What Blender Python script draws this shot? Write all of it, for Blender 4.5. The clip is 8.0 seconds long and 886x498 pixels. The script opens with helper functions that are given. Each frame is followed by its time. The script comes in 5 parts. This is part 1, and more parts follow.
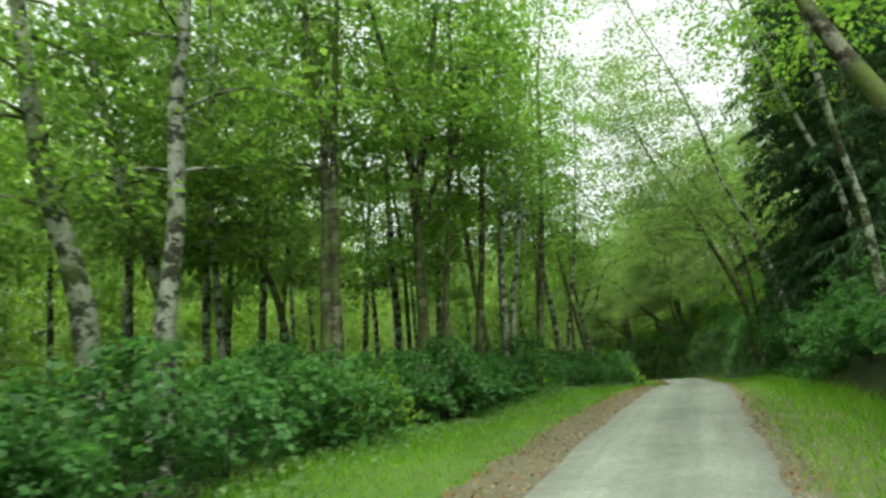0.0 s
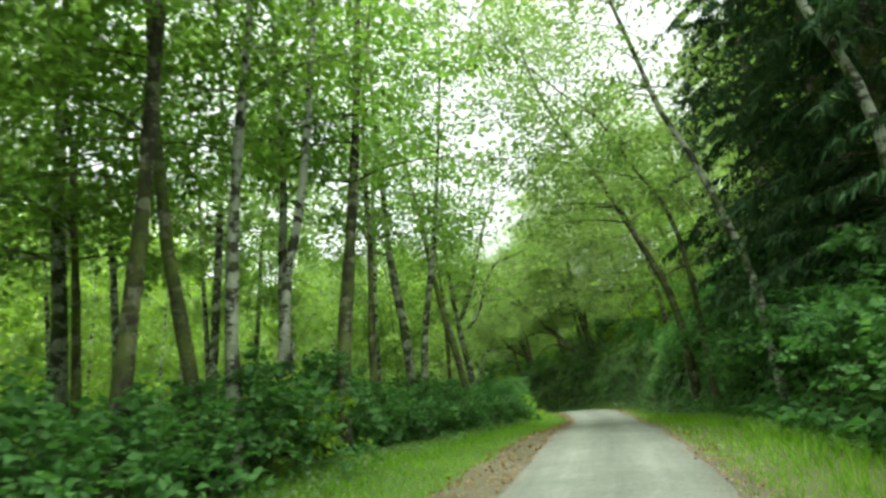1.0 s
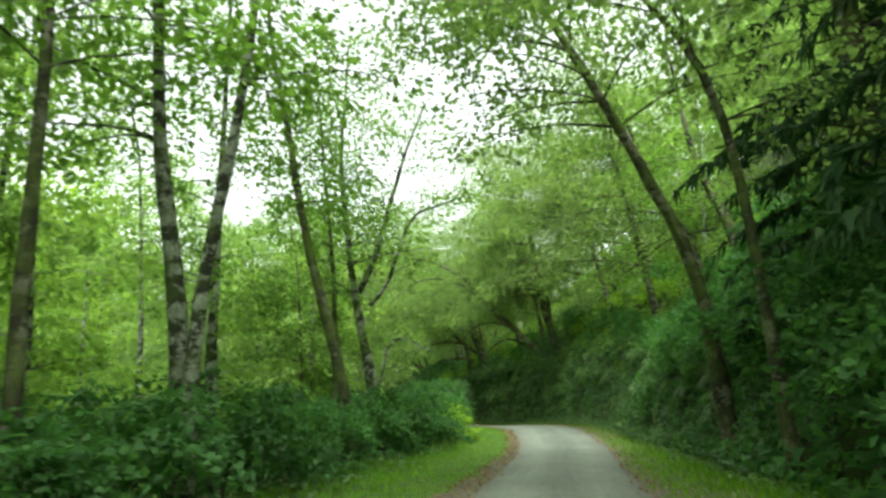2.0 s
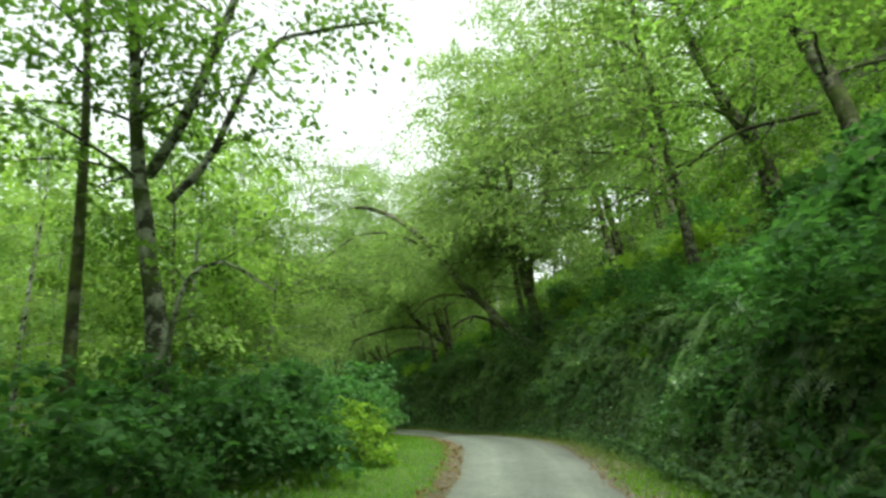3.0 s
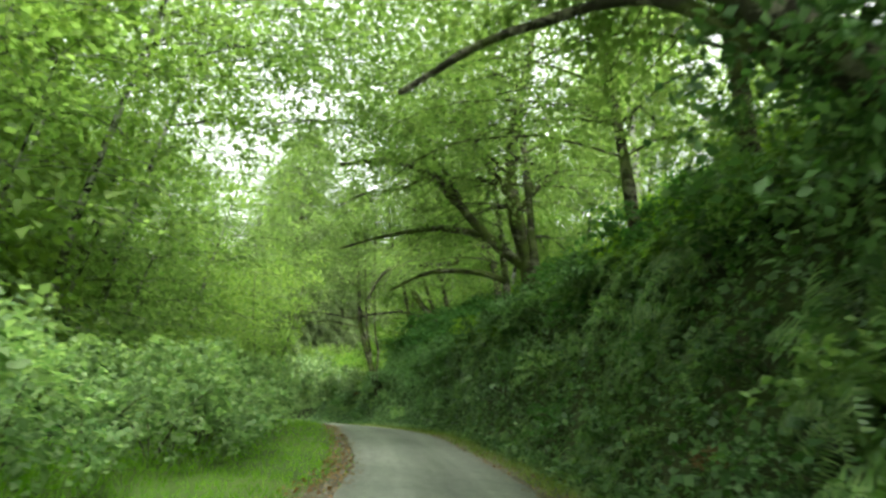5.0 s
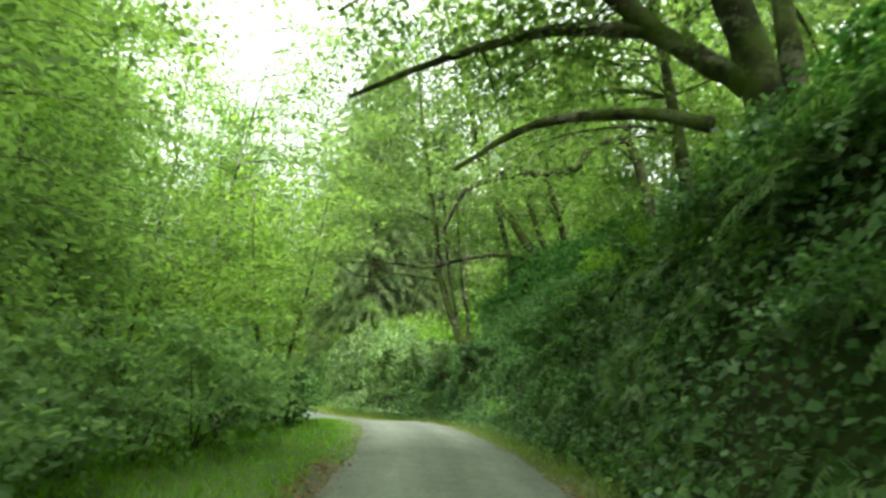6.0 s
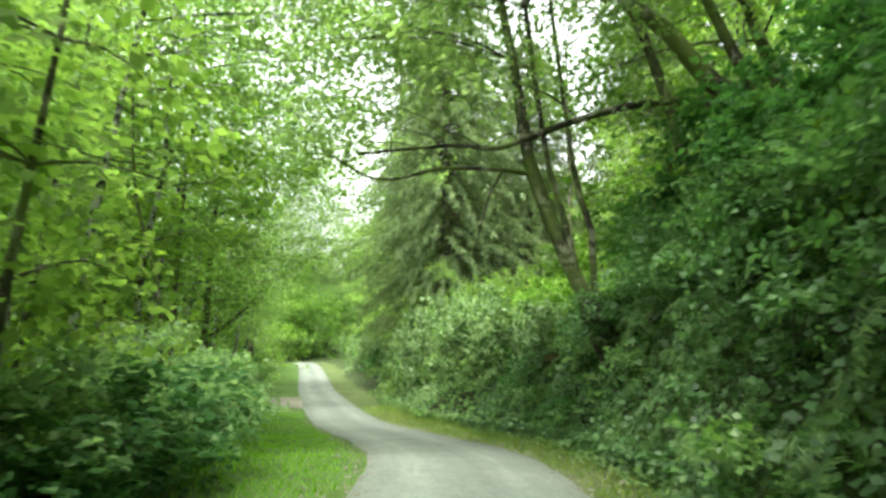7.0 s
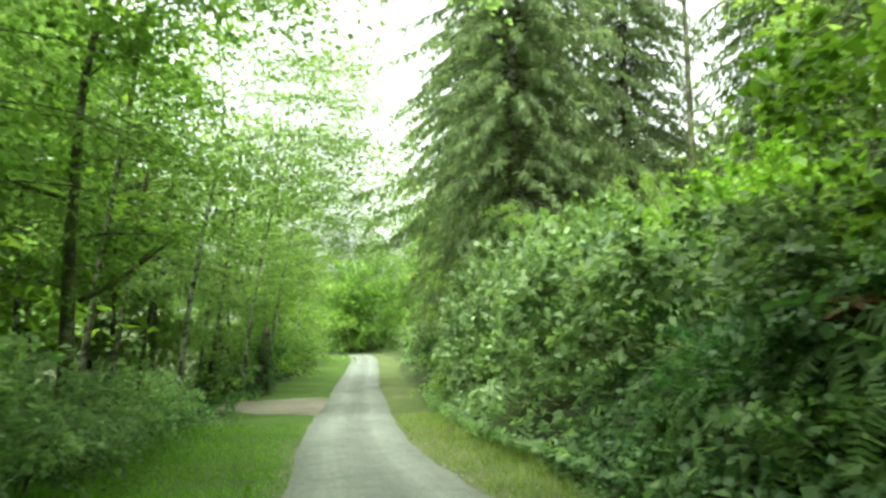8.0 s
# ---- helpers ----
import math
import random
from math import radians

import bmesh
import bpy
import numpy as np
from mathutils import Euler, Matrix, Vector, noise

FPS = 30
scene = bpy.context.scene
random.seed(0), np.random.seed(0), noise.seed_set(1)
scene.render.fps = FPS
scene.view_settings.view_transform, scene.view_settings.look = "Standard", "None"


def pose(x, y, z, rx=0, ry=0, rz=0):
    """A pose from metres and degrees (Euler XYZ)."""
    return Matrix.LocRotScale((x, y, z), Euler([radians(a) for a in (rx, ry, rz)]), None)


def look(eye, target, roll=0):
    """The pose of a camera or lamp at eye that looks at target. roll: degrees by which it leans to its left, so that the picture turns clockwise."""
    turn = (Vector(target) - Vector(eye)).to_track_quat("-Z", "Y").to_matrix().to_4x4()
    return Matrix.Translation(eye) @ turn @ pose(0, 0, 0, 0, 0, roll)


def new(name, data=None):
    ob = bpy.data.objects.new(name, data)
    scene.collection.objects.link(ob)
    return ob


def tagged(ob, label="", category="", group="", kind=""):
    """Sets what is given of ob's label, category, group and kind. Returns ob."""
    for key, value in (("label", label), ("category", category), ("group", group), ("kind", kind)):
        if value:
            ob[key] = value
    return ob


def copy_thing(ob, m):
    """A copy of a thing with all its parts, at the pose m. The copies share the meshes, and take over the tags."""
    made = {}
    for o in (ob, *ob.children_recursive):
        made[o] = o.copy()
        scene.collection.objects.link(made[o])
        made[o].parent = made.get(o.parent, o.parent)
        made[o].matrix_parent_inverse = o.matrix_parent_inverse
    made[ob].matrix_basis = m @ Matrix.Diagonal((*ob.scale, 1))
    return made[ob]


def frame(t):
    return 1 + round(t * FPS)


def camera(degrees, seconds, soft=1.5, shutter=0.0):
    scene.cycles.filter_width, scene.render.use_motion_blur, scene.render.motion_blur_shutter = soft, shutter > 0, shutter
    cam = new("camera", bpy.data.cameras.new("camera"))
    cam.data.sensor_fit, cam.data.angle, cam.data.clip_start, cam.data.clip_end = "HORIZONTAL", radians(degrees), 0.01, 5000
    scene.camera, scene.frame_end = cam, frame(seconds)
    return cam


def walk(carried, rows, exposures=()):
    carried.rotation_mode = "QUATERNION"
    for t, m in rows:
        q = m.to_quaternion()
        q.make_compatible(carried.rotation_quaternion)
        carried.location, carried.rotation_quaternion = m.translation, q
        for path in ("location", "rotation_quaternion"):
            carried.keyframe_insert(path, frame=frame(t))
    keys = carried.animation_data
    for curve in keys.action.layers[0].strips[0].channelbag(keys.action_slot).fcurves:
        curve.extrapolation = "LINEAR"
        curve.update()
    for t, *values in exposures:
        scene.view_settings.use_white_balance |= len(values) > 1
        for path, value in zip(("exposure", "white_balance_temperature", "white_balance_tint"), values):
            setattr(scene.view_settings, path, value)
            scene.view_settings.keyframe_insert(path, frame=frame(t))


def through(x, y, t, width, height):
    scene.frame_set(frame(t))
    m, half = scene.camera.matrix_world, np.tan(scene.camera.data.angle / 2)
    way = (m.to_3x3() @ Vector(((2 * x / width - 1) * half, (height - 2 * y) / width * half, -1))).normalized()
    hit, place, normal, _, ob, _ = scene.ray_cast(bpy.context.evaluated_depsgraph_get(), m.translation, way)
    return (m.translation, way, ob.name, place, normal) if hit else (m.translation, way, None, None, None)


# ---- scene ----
# Down a narrow forest lane: a level wood on one side, a steep leafy bank on the other.
cam = camera(66.0, 8.0, soft=2.8, shutter=0.12)
PATH = [
    (0, (-0.037, 0.086, 1.205), (-0.713, 1.938, 1.538), -3.9),
    (0.5, (-0.341, 5.619, 1.194), (-0.884, 7.512, 1.548), -4.2),
    (1, (-0.49, 10.938, 1.255), (-0.908, 12.855, 1.64), -4.8),
    (1.5, (-0.485, 15.964, 1.353), (-0.851, 17.893, 1.733), -4.8),
    (1.7, (-0.435, 18.011, 1.436), (-0.793, 19.943, 1.806), -3.8),
    (2.8, (-0.365, 29.3, 0.918), (-0.686, 31.239, 1.29), -1.0),
    (3, (-0.42, 31.314, 0.848), (-0.744, 33.252, 1.22), -0.6),
    (3.5, (-0.523, 36.703, 0.666), (-0.855, 38.642, 1.023), 0.6),
    (4, (-0.871, 42.116, 0.495), (-1.221, 44.052, 0.856), 1.4),
    (4.5, (-1.553, 46.923, 0.333), (-2.001, 48.843, 0.672), 2.5),
    (5, (-2.689, 52.0, -0.013), (-3.354, 53.858, 0.312), 5.4),
    (5.2, (-3.321, 54.057, -0.134), (-4.072, 55.884, 0.183), 6.3),
    (6.3, (-7.746, 65.02, -0.426), (-8.769, 66.727, -0.224), 1.8),
    (6.5, (-8.82, 67.089, -0.578), (-9.896, 68.764, -0.39), 1.2),
    (7, (-11.563, 71.745, -1.069), (-12.752, 73.343, -0.887), 0.2),
    (7.5, (-14.396, 75.786, -1.576), (-15.655, 77.33, -1.39), 0.8),
    (8, (-17.513, 79.93, -2.027), (-18.865, 81.394, -1.863), -0.7),
]
EXPOSURES = [(0, 0.65, 6650, -4), (1, 1.05, 6650, -3), (1.5, 1.0, 6620, -4), (2.8, 1.1, 6570, -4), (3.4, 0.1, 6380, 2), (4.1, 0.15, 6120, 6), (4.45, 1.2, 5950, 17), (4.8, 1.5, 6380, 8), (5.2, 1.6, 6600, 3), (6.5, 1.7, 6600, -2), (7.0, 1.75, 6480, 2), (7.5, 1.6, 6480, 2), (8, 1.65, 6600, -2)]
walk(cam, [(t, look(eye, target, roll)) for t, eye, target, roll in PATH], exposures=EXPOSURES)

# ---- world and sun: a white overcast sky ----
SUN_ELEVATION, SUN_AZIMUTH = radians(70), radians(155)
world = bpy.data.worlds.new("overcast_sky")
scene.world = world
world.use_nodes = True
wn, wl = world.node_tree.nodes, world.node_tree.links
sky = wn.new("ShaderNodeTexSky")
sky.sky_type = "NISHITA"
sky.sun_disc = False
sky.sun_elevation, sky.sun_rotation = SUN_ELEVATION, SUN_AZIMUTH
sky.air_density, sky.dust_density, sky.ozone_density = 1.0, 6.0, 1.0
pale = wn.new("ShaderNodeHueSaturation")
pale.inputs["Saturation"].default_value = 0.12
pale.inputs["Value"].default_value = 2.5
wl.new(sky.outputs[0], pale.inputs["Color"])
wl.new(pale.outputs[0], wn["Background"].inputs[0])
wn["Background"].inputs[1].default_value = 0.11

sun = new("sun", bpy.data.lights.new("sun", "SUN"))
sun.data.energy, sun.data.angle, sun.data.color = 1.5, radians(50), (1.0, 0.97, 0.9)
sun.matrix_world = look((0, 0, 0), (-math.sin(SUN_AZIMUTH) * math.cos(SUN_ELEVATION), -math.cos(SUN_AZIMUTH) * math.cos(SUN_ELEVATION), -math.sin(SUN_ELEVATION)))

# ---- materials ----
def shader(name):
    m = bpy.data.materials.new(name)
    m.use_nodes = True
    n = m.node_tree.nodes
    return m, n, m.node_tree.links, n["Principled BSDF"]


def ramp(n, l, fac, stops):
    r = n.new("ShaderNodeValToRGB")
    els = r.color_ramp.elements
    while len(els) < len(stops):
        els.new(0.5)
    for e, (p, c) in zip(els, stops):
        e.position, e.color = p, (*c, 1)
    l.new(fac, r.inputs[0])
    return r.outputs[0]


def noise_tex(n, l, scale, detail=4.0, rough=0.55, stretch=None):
    tc = n.new("ShaderNodeTexCoord")
    out = tc.outputs["Object"]
    if stretch:
        mp = n.new("ShaderNodeMapping")
        mp.inputs["Scale"].default_value = stretch
        l.new(out, mp.inputs[0])
        out = mp.outputs[0]
    t = n.new("ShaderNodeTexNoise")
    t.inputs["Scale"].default_value, t.inputs["Detail"].default_value, t.inputs["Roughness"].default_value = scale, detail, rough
    l.new(out, t.inputs["Vector"])
    return t.outputs[0]


def mixed(n, l, fac, a, b, mode="MIX"):
    m = n.new("ShaderNodeMix")
    m.data_type, m.blend_type = "RGBA", mode
    for sock, v in ((m.inputs[0], fac), (m.inputs[6], a), (m.inputs[7], b)):
        if isinstance(v, bpy.types.NodeSocket):
            l.new(v, sock)
        elif isinstance(v, tuple):
            sock.default_value = (*v, 1)
        else:
            sock.default_value = v
    return m.outputs[2]


def bump(n, l, height, b, strength, distance):
    bp = n.new("ShaderNodeBump")
    bp.inputs["Strength"].default_value, bp.inputs["Distance"].default_value = strength, distance
    l.new(height, bp.inputs["Height"])
    l.new(bp.outputs[0], b.inputs["Normal"])


def leaf_material(name, dark, mid, light, through=0.5, rough=0.6, patch=0.35, gloss=0.12):
    """Thin leaves: colour by leaf and by patches of the plant, light passing through."""
    m, n, l, b = shader(name)
    g = n.new("ShaderNodeNewGeometry")
    c1 = ramp(n, l, g.outputs["Random Per Island"], [(0.0, dark), (0.5, mid), (1.0, light)])
    big = noise_tex(n, l, 0.7, 2.0)
    c2 = ramp(n, l, big, [(0.3, dark), (0.55, mid), (0.75, light)])
    col = mixed(n, l, patch, c1, c2)
    oi = n.new("ShaderNodeObjectInfo")
    hs = n.new("ShaderNodeHueSaturation")
    mr = n.new("ShaderNodeMapRange")
    mr.inputs["To Min"].default_value, mr.inputs["To Max"].default_value = 0.8, 1.2
    l.new(oi.outputs["Random"], mr.inputs[0])
    l.new(mr.outputs[0], hs.inputs["Value"])
    l.new(col, hs.inputs["Color"])
    col = hs.outputs[0]
    l.new(col, b.inputs["Base Color"])
    b.inputs["Roughness"].default_value = rough
    b.inputs["Specular IOR Level"].default_value = gloss
    tr = n.new("ShaderNodeBsdfTranslucent")
    warm = mixed(n, l, 1.0, col, (2.15, 2.35, 1.22), "MULTIPLY")
    l.new(warm, tr.inputs["Color"])
    mx = n.new("ShaderNodeMixShader")
    mx.inputs[0].default_value = through
    l.new(b.outputs[0], mx.inputs[1])
    l.new(tr.outputs[0], mx.inputs[2])
    l.new(mx.outputs[0], n["Material Output"].inputs["Surface"])
    return m


def bark_material(name, dark, pale, moss, pale_from=0.5, moss_from=0.55):
    """Bark with pale lichen plates, dark cracks and moss."""
    m, n, l, b = shader(name)
    plates = noise_tex(n, l, 2.8, 4.0, 0.7, (1, 1, 1.5))
    fine = noise_tex(n, l, 28.0, 4.0, 0.6, (1, 1, 0.35))
    patches = noise_tex(n, l, 1.1, 4.0, 0.65)
    col = ramp(n, l, plates, [(pale_from - 0.035, dark), (pale_from + 0.035, pale)])
    grain = ramp(n, l, fine, [(0.3, (0.35, 0.35, 0.35)), (0.7, (1.0, 1.0, 1.0))])
    col = mixed(n, l, 0.8, col, grain, "MULTIPLY")
    mf = ramp(n, l, patches, [(moss_from - 0.04, (0, 0, 0)), (moss_from + 0.12, (1, 1, 1))])
    col = mixed(n, l, mf, col, moss)
    l.new(col, b.inputs["Base Color"])
    b.inputs["Roughness"].default_value = 0.9
    b.inputs["Specular IOR Level"].default_value = 0.2
    bump(n, l, fine, b, 0.7, 0.02)
    return m


def soil_material(name, stops, fine_scale, grit=0.6, rough=0.95):
    m, n, l, b = shader(name)
    broad = noise_tex(n, l, 0.45, 5.0, 0.6)
    fine = noise_tex(n, l, fine_scale, 6.0, 0.7)
    col = ramp(n, l, broad, stops)
    grain = ramp(n, l, fine, [(0.25, (1 - grit,) * 3), (0.75, (1.0, 1.0, 1.0))])
    col = mixed(n, l, 1.0, col, grain, "MULTIPLY")
    l.new(col, b.inputs["Base Color"])
    b.inputs["Roughness"].default_value = rough
    b.inputs["Specular IOR Level"].default_value = 0.25
    bump(n, l, fine, b, 0.6, 0.02)
    return m


def gravel_material(name):
    """Packed gravel: pebbles, wheel tracks rubbed pale along the lane, dusty patches."""
    m, n, l, b = shader(name)
    uv = n.new("ShaderNodeTexCoord")
    sep = n.new("ShaderNodeSeparateXYZ")
    l.new(uv.outputs["UV"], sep.inputs[0])
    track = ramp(n, l, sep.outputs[0], [(0.0, (0.7,) * 3), (0.14, (0.92,) * 3), (0.27, (1.06,) * 3), (0.45, (0.8,) * 3), (0.57, (0.74,) * 3), (0.74, (1.02,) * 3), (0.88, (0.84,) * 3), (1.0, (0.66,) * 3)])
    mp = n.new("ShaderNodeMapping")
    mp.inputs["Scale"].default_value = (1.0, 0.05, 1.0)
    l.new(uv.outputs["UV"], mp.inputs[0])
    streak = n.new("ShaderNodeTexNoise")
    streak.inputs["Scale"].default_value, streak.inputs["Detail"].default_value = 16.0, 5.0
    l.new(mp.outputs[0], streak.inputs["Vector"])
    track = mixed(n, l, 1.0, track, ramp(n, l, streak.outputs[0], [(0.3, (0.86,) * 3), (0.7, (1.08,) * 3)]), "MULTIPLY")
    broad = noise_tex(n, l, 0.6, 4.0, 0.6)
    col = ramp(n, l, broad, [(0.3, (0.165, 0.19, 0.16)), (0.55, (0.215, 0.24, 0.205)), (0.75, (0.25, 0.27, 0.235))])
    patch = noise_tex(n, l, 2.6, 5.0, 0.65)
    col = mixed(n, l, 1.0, col, ramp(n, l, patch, [(0.32, (0.86, 0.87, 0.85)), (0.68, (1.1, 1.09, 1.08))]), "MULTIPLY")
    vo = n.new("ShaderNodeTexVoronoi")
    vo.inputs["Scale"].default_value = 45.0
    l.new(uv.outputs["Object"], vo.inputs["Vector"])
    peb = ramp(n, l, vo.outputs["Distance"], [(0.0, (1.1,) * 3), (0.7, (0.55,) * 3)])
    fine = noise_tex(n, l, 14.0, 6.0, 0.75)
    grain = ramp(n, l, fine, [(0.3, (0.6, 0.6, 0.58)), (0.7, (1.2, 1.2, 1.18))])
    col = mixed(n, l, 1.0, col, track, "MULTIPLY")
    col = mixed(n, l, 0.7, col, peb, "MULTIPLY")
    col = mixed(n, l, 1.0, col, grain, "MULTIPLY")
    l.new(col, b.inputs["Base Color"])
    b.inputs["Roughness"].default_value = 0.85
    bump(n, l, vo.outputs["Distance"], b, 0.5, 0.012)
    return m


ALDER = leaf_material("alder_leaves", (0.05, 0.094, 0.02), (0.085, 0.148, 0.034), (0.128, 0.2, 0.052), through=0.58)
BRIGHT = leaf_material("young_leaves", (0.085, 0.155, 0.022), (0.14, 0.22, 0.035), (0.2, 0.28, 0.055), through=0.55)
YOUNG = leaf_material("young_tree_leaves", (0.085, 0.15, 0.034), (0.14, 0.212, 0.056), (0.2, 0.275, 0.088), through=0.5)
SHRUB = leaf_material("shrub_leaves", (0.029, 0.08, 0.025), (0.052, 0.128, 0.038), (0.089, 0.18, 0.06), through=0.38)
IVY = leaf_material("ivy_leaves", (0.026, 0.066, 0.022), (0.066, 0.142, 0.046), (0.16, 0.245, 0.12), through=0.34, rough=0.45, gloss=0.35)
FERN = leaf_material("fern_fronds", (0.055, 0.12, 0.032), (0.115, 0.2, 0.06), (0.21, 0.29, 0.12), through=0.42, rough=0.4, gloss=0.5)
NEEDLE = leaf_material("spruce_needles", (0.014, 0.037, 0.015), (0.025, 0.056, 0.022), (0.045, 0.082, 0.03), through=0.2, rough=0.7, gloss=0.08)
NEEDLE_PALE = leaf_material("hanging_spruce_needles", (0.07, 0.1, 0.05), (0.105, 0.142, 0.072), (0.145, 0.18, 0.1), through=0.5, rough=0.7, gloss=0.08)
# paler and bluer than the alder leaves: haze mixed into the leaf colour
HAZY = leaf_material("haze_paled_leaves", (0.082, 0.134, 0.046), (0.124, 0.184, 0.072), (0.17, 0.23, 0.105), through=0.6)
# shrub leaves lightened to make up for light the canopy keeps out
LIGHTENED = leaf_material("lightened_shrub_leaves", (0.07, 0.13, 0.055), (0.135, 0.205, 0.095), (0.21, 0.285, 0.15), through=0.5)
WILLOWY = leaf_material("willow_leaves", (0.04, 0.08, 0.03), (0.12, 0.19, 0.075), (0.24, 0.31, 0.16), through=0.3, rough=0.5, gloss=0.25)
MAPLEY = leaf_material("maple_leaves", (0.05, 0.11, 0.014), (0.10, 0.19, 0.024), (0.185, 0.28, 0.045), through=0.36, rough=0.5, gloss=0.2)
OLD = leaf_material("dull_leaves", (0.074, 0.116, 0.042), (0.112, 0.162, 0.062), (0.152, 0.2, 0.088), through=0.58)
DEAD = leaf_material("dead_fronds", (0.10, 0.06, 0.028), (0.16, 0.10, 0.05), (0.24, 0.17, 0.09), through=0.25)
DRY_GRASS = leaf_material("dry_grass_blades", (0.075, 0.125, 0.022), (0.125, 0.17, 0.042), (0.2, 0.22, 0.085), through=0.42)
GRASS = leaf_material("grass_blades", (0.06, 0.14, 0.01), (0.105, 0.215, 0.018), (0.17, 0.28, 0.036), through=0.5)
BARK = bark_material("alder_bark", (0.04, 0.043, 0.028), (0.33, 0.36, 0.28), (0.06, 0.09, 0.02), 0.5, 0.53)
BARK_DARK = bark_material("mossy_bark", (0.045, 0.043, 0.03), (0.22, 0.215, 0.16), (0.085, 0.115, 0.028), 0.54, 0.49)
BARK_PALE = bark_material("pale_bark", (0.045, 0.047, 0.034), (0.37, 0.395, 0.33), (0.065, 0.09, 0.022), 0.48, 0.55)
LITTER = soil_material("leaf_litter", [(0.3, (0.04, 0.045, 0.018)), (0.6, (0.048, 0.08, 0.018)), (0.8, (0.065, 0.11, 0.022))], 9.0)
TURF = soil_material("turf", [(0.3, (0.05, 0.095, 0.016)), (0.55, (0.075, 0.14, 0.02)), (0.8, (0.11, 0.17, 0.03))], 30.0)
ROUGH_TURF = soil_material("rough_turf", [(0.3, (0.09, 0.10, 0.035)), (0.5, (0.085, 0.125, 0.03)), (0.75, (0.16, 0.16, 0.075))], 30.0)
DIRT = soil_material("dirt_shoulder", [(0.3, (0.088, 0.085, 0.05)), (0.55, (0.13, 0.122, 0.076)), (0.8, (0.19, 0.178, 0.13))], 22.0)
SAND = soil_material("sandy_gravel", [(0.3, (0.17, 0.165, 0.115)), (0.5, (0.25, 0.23, 0.18)), (0.75, (0.31, 0.285, 0.235))], 9.0, 0.6)
GRAVEL = gravel_material("gravel")

# ---- mesh helpers ----
rng = np.random.default_rng(7)


def mesh_np(name, verts, faces, mat, uv=None, smooth=False):
    """A mesh from arrays: verts (n, 3), faces (m, k)."""
    verts, faces = np.asarray(verts, np.float32), np.asarray(faces, np.int32)
    me = bpy.data.meshes.new(name)
    m, k = faces.shape
    me.vertices.add(len(verts))
    me.vertices.foreach_set("co", verts.ravel())
    me.loops.add(m * k)
    me.loops.foreach_set("vertex_index", faces.ravel())
    me.polygons.add(m)
    me.polygons.foreach_set("loop_start", np.arange(0, m * k, k, dtype=np.int32))
    if smooth:
        me.polygons.foreach_set("use_smooth", np.ones(m, bool))
    if uv is not None:
        me.uv_layers.new(name="UVMap").data.foreach_set("uv", np.asarray(uv, np.float32)[faces.ravel()].ravel())
    me.update(calc_edges=True)
    me.materials.append(mat)
    return me


def part(name, me, parent, label=""):
    ob = new(name, me)
    ob.parent = parent
    return tagged(ob, label) if label else ob


def thing(name, at, label, category, group=""):
    ob = new(name)
    ob.location = at
    ob.empty_display_size = 0.2
    return tagged(ob, label, category, group)


def smooth_line(pts, step):
    """Catmull-Rom through pts, sampled about every step metres."""
    p = np.asarray(pts, float)
    p = np.vstack([2 * p[0] - p[1], p, 2 * p[-1] - p[-2]])
    out = []
    for a, b, c, d in zip(p, p[1:], p[2:], p[3:]):
        k = max(1, int(np.linalg.norm(c - b) / step))
        t = (np.arange(k) / k)[:, None]
        out.append(0.5 * (2 * b + (c - a) * t + (2 * a - 5 * b + 4 * c - d) * t**2 + (3 * b - a - 3 * c + d) * t**3))
    return np.vstack([*out, p[-2:-1]])


def tube(line, radii, sides=8, rough=0.12):
    """A tapered, slightly knobbly tube along a line."""
    line = np.asarray(line, float)
    n = len(line)
    tan = np.gradient(line, axis=0)
    tan /= np.linalg.norm(tan, axis=1)[:, None] + 1e-9
    side = np.cross(tan, (0.31, 0.87, 0.21))
    side /= np.linalg.norm(side, axis=1)[:, None] + 1e-9
    up = np.cross(side, tan)
    a = np.arange(sides) / sides * 2 * np.pi
    r = np.asarray(radii)[:, None] * (1 + rough * rng.standard_normal((n, sides)).clip(-2, 2))
    v = line[:, None] + r[..., None] * (np.cos(a)[None, :, None] * side[:, None] + np.sin(a)[None, :, None] * up[:, None])
    v = np.vstack([v.reshape(-1, 3), line[-1:] + tan[-1:] * radii[-1]])
    i, j = np.meshgrid(np.arange(n - 1), np.arange(sides), indexing="ij")
    j2 = (j + 1) % sides
    f = np.stack([i * sides + j, i * sides + j2, (i + 1) * sides + j2, (i + 1) * sides + j], -1).reshape(-1, 4)
    tip, k = n * sides, np.arange(0, sides, 2)
    cap = np.stack([(n - 1) * sides + k, (n - 1) * sides + (k + 1) % sides, (n - 1) * sides + (k + 2) % sides, np.full(len(k), tip)], -1)
    return v, np.vstack([f, cap])


def joined(pieces):
    vs, fs, o = [], [], 0
    for v, f in pieces:
        vs.append(v), fs.append(f + o)
        o += len(v)
    return np.vstack(vs), np.vstack(fs)


def unit(v):
    return v / (np.linalg.norm(v, axis=-1, keepdims=True) + 1e-9)


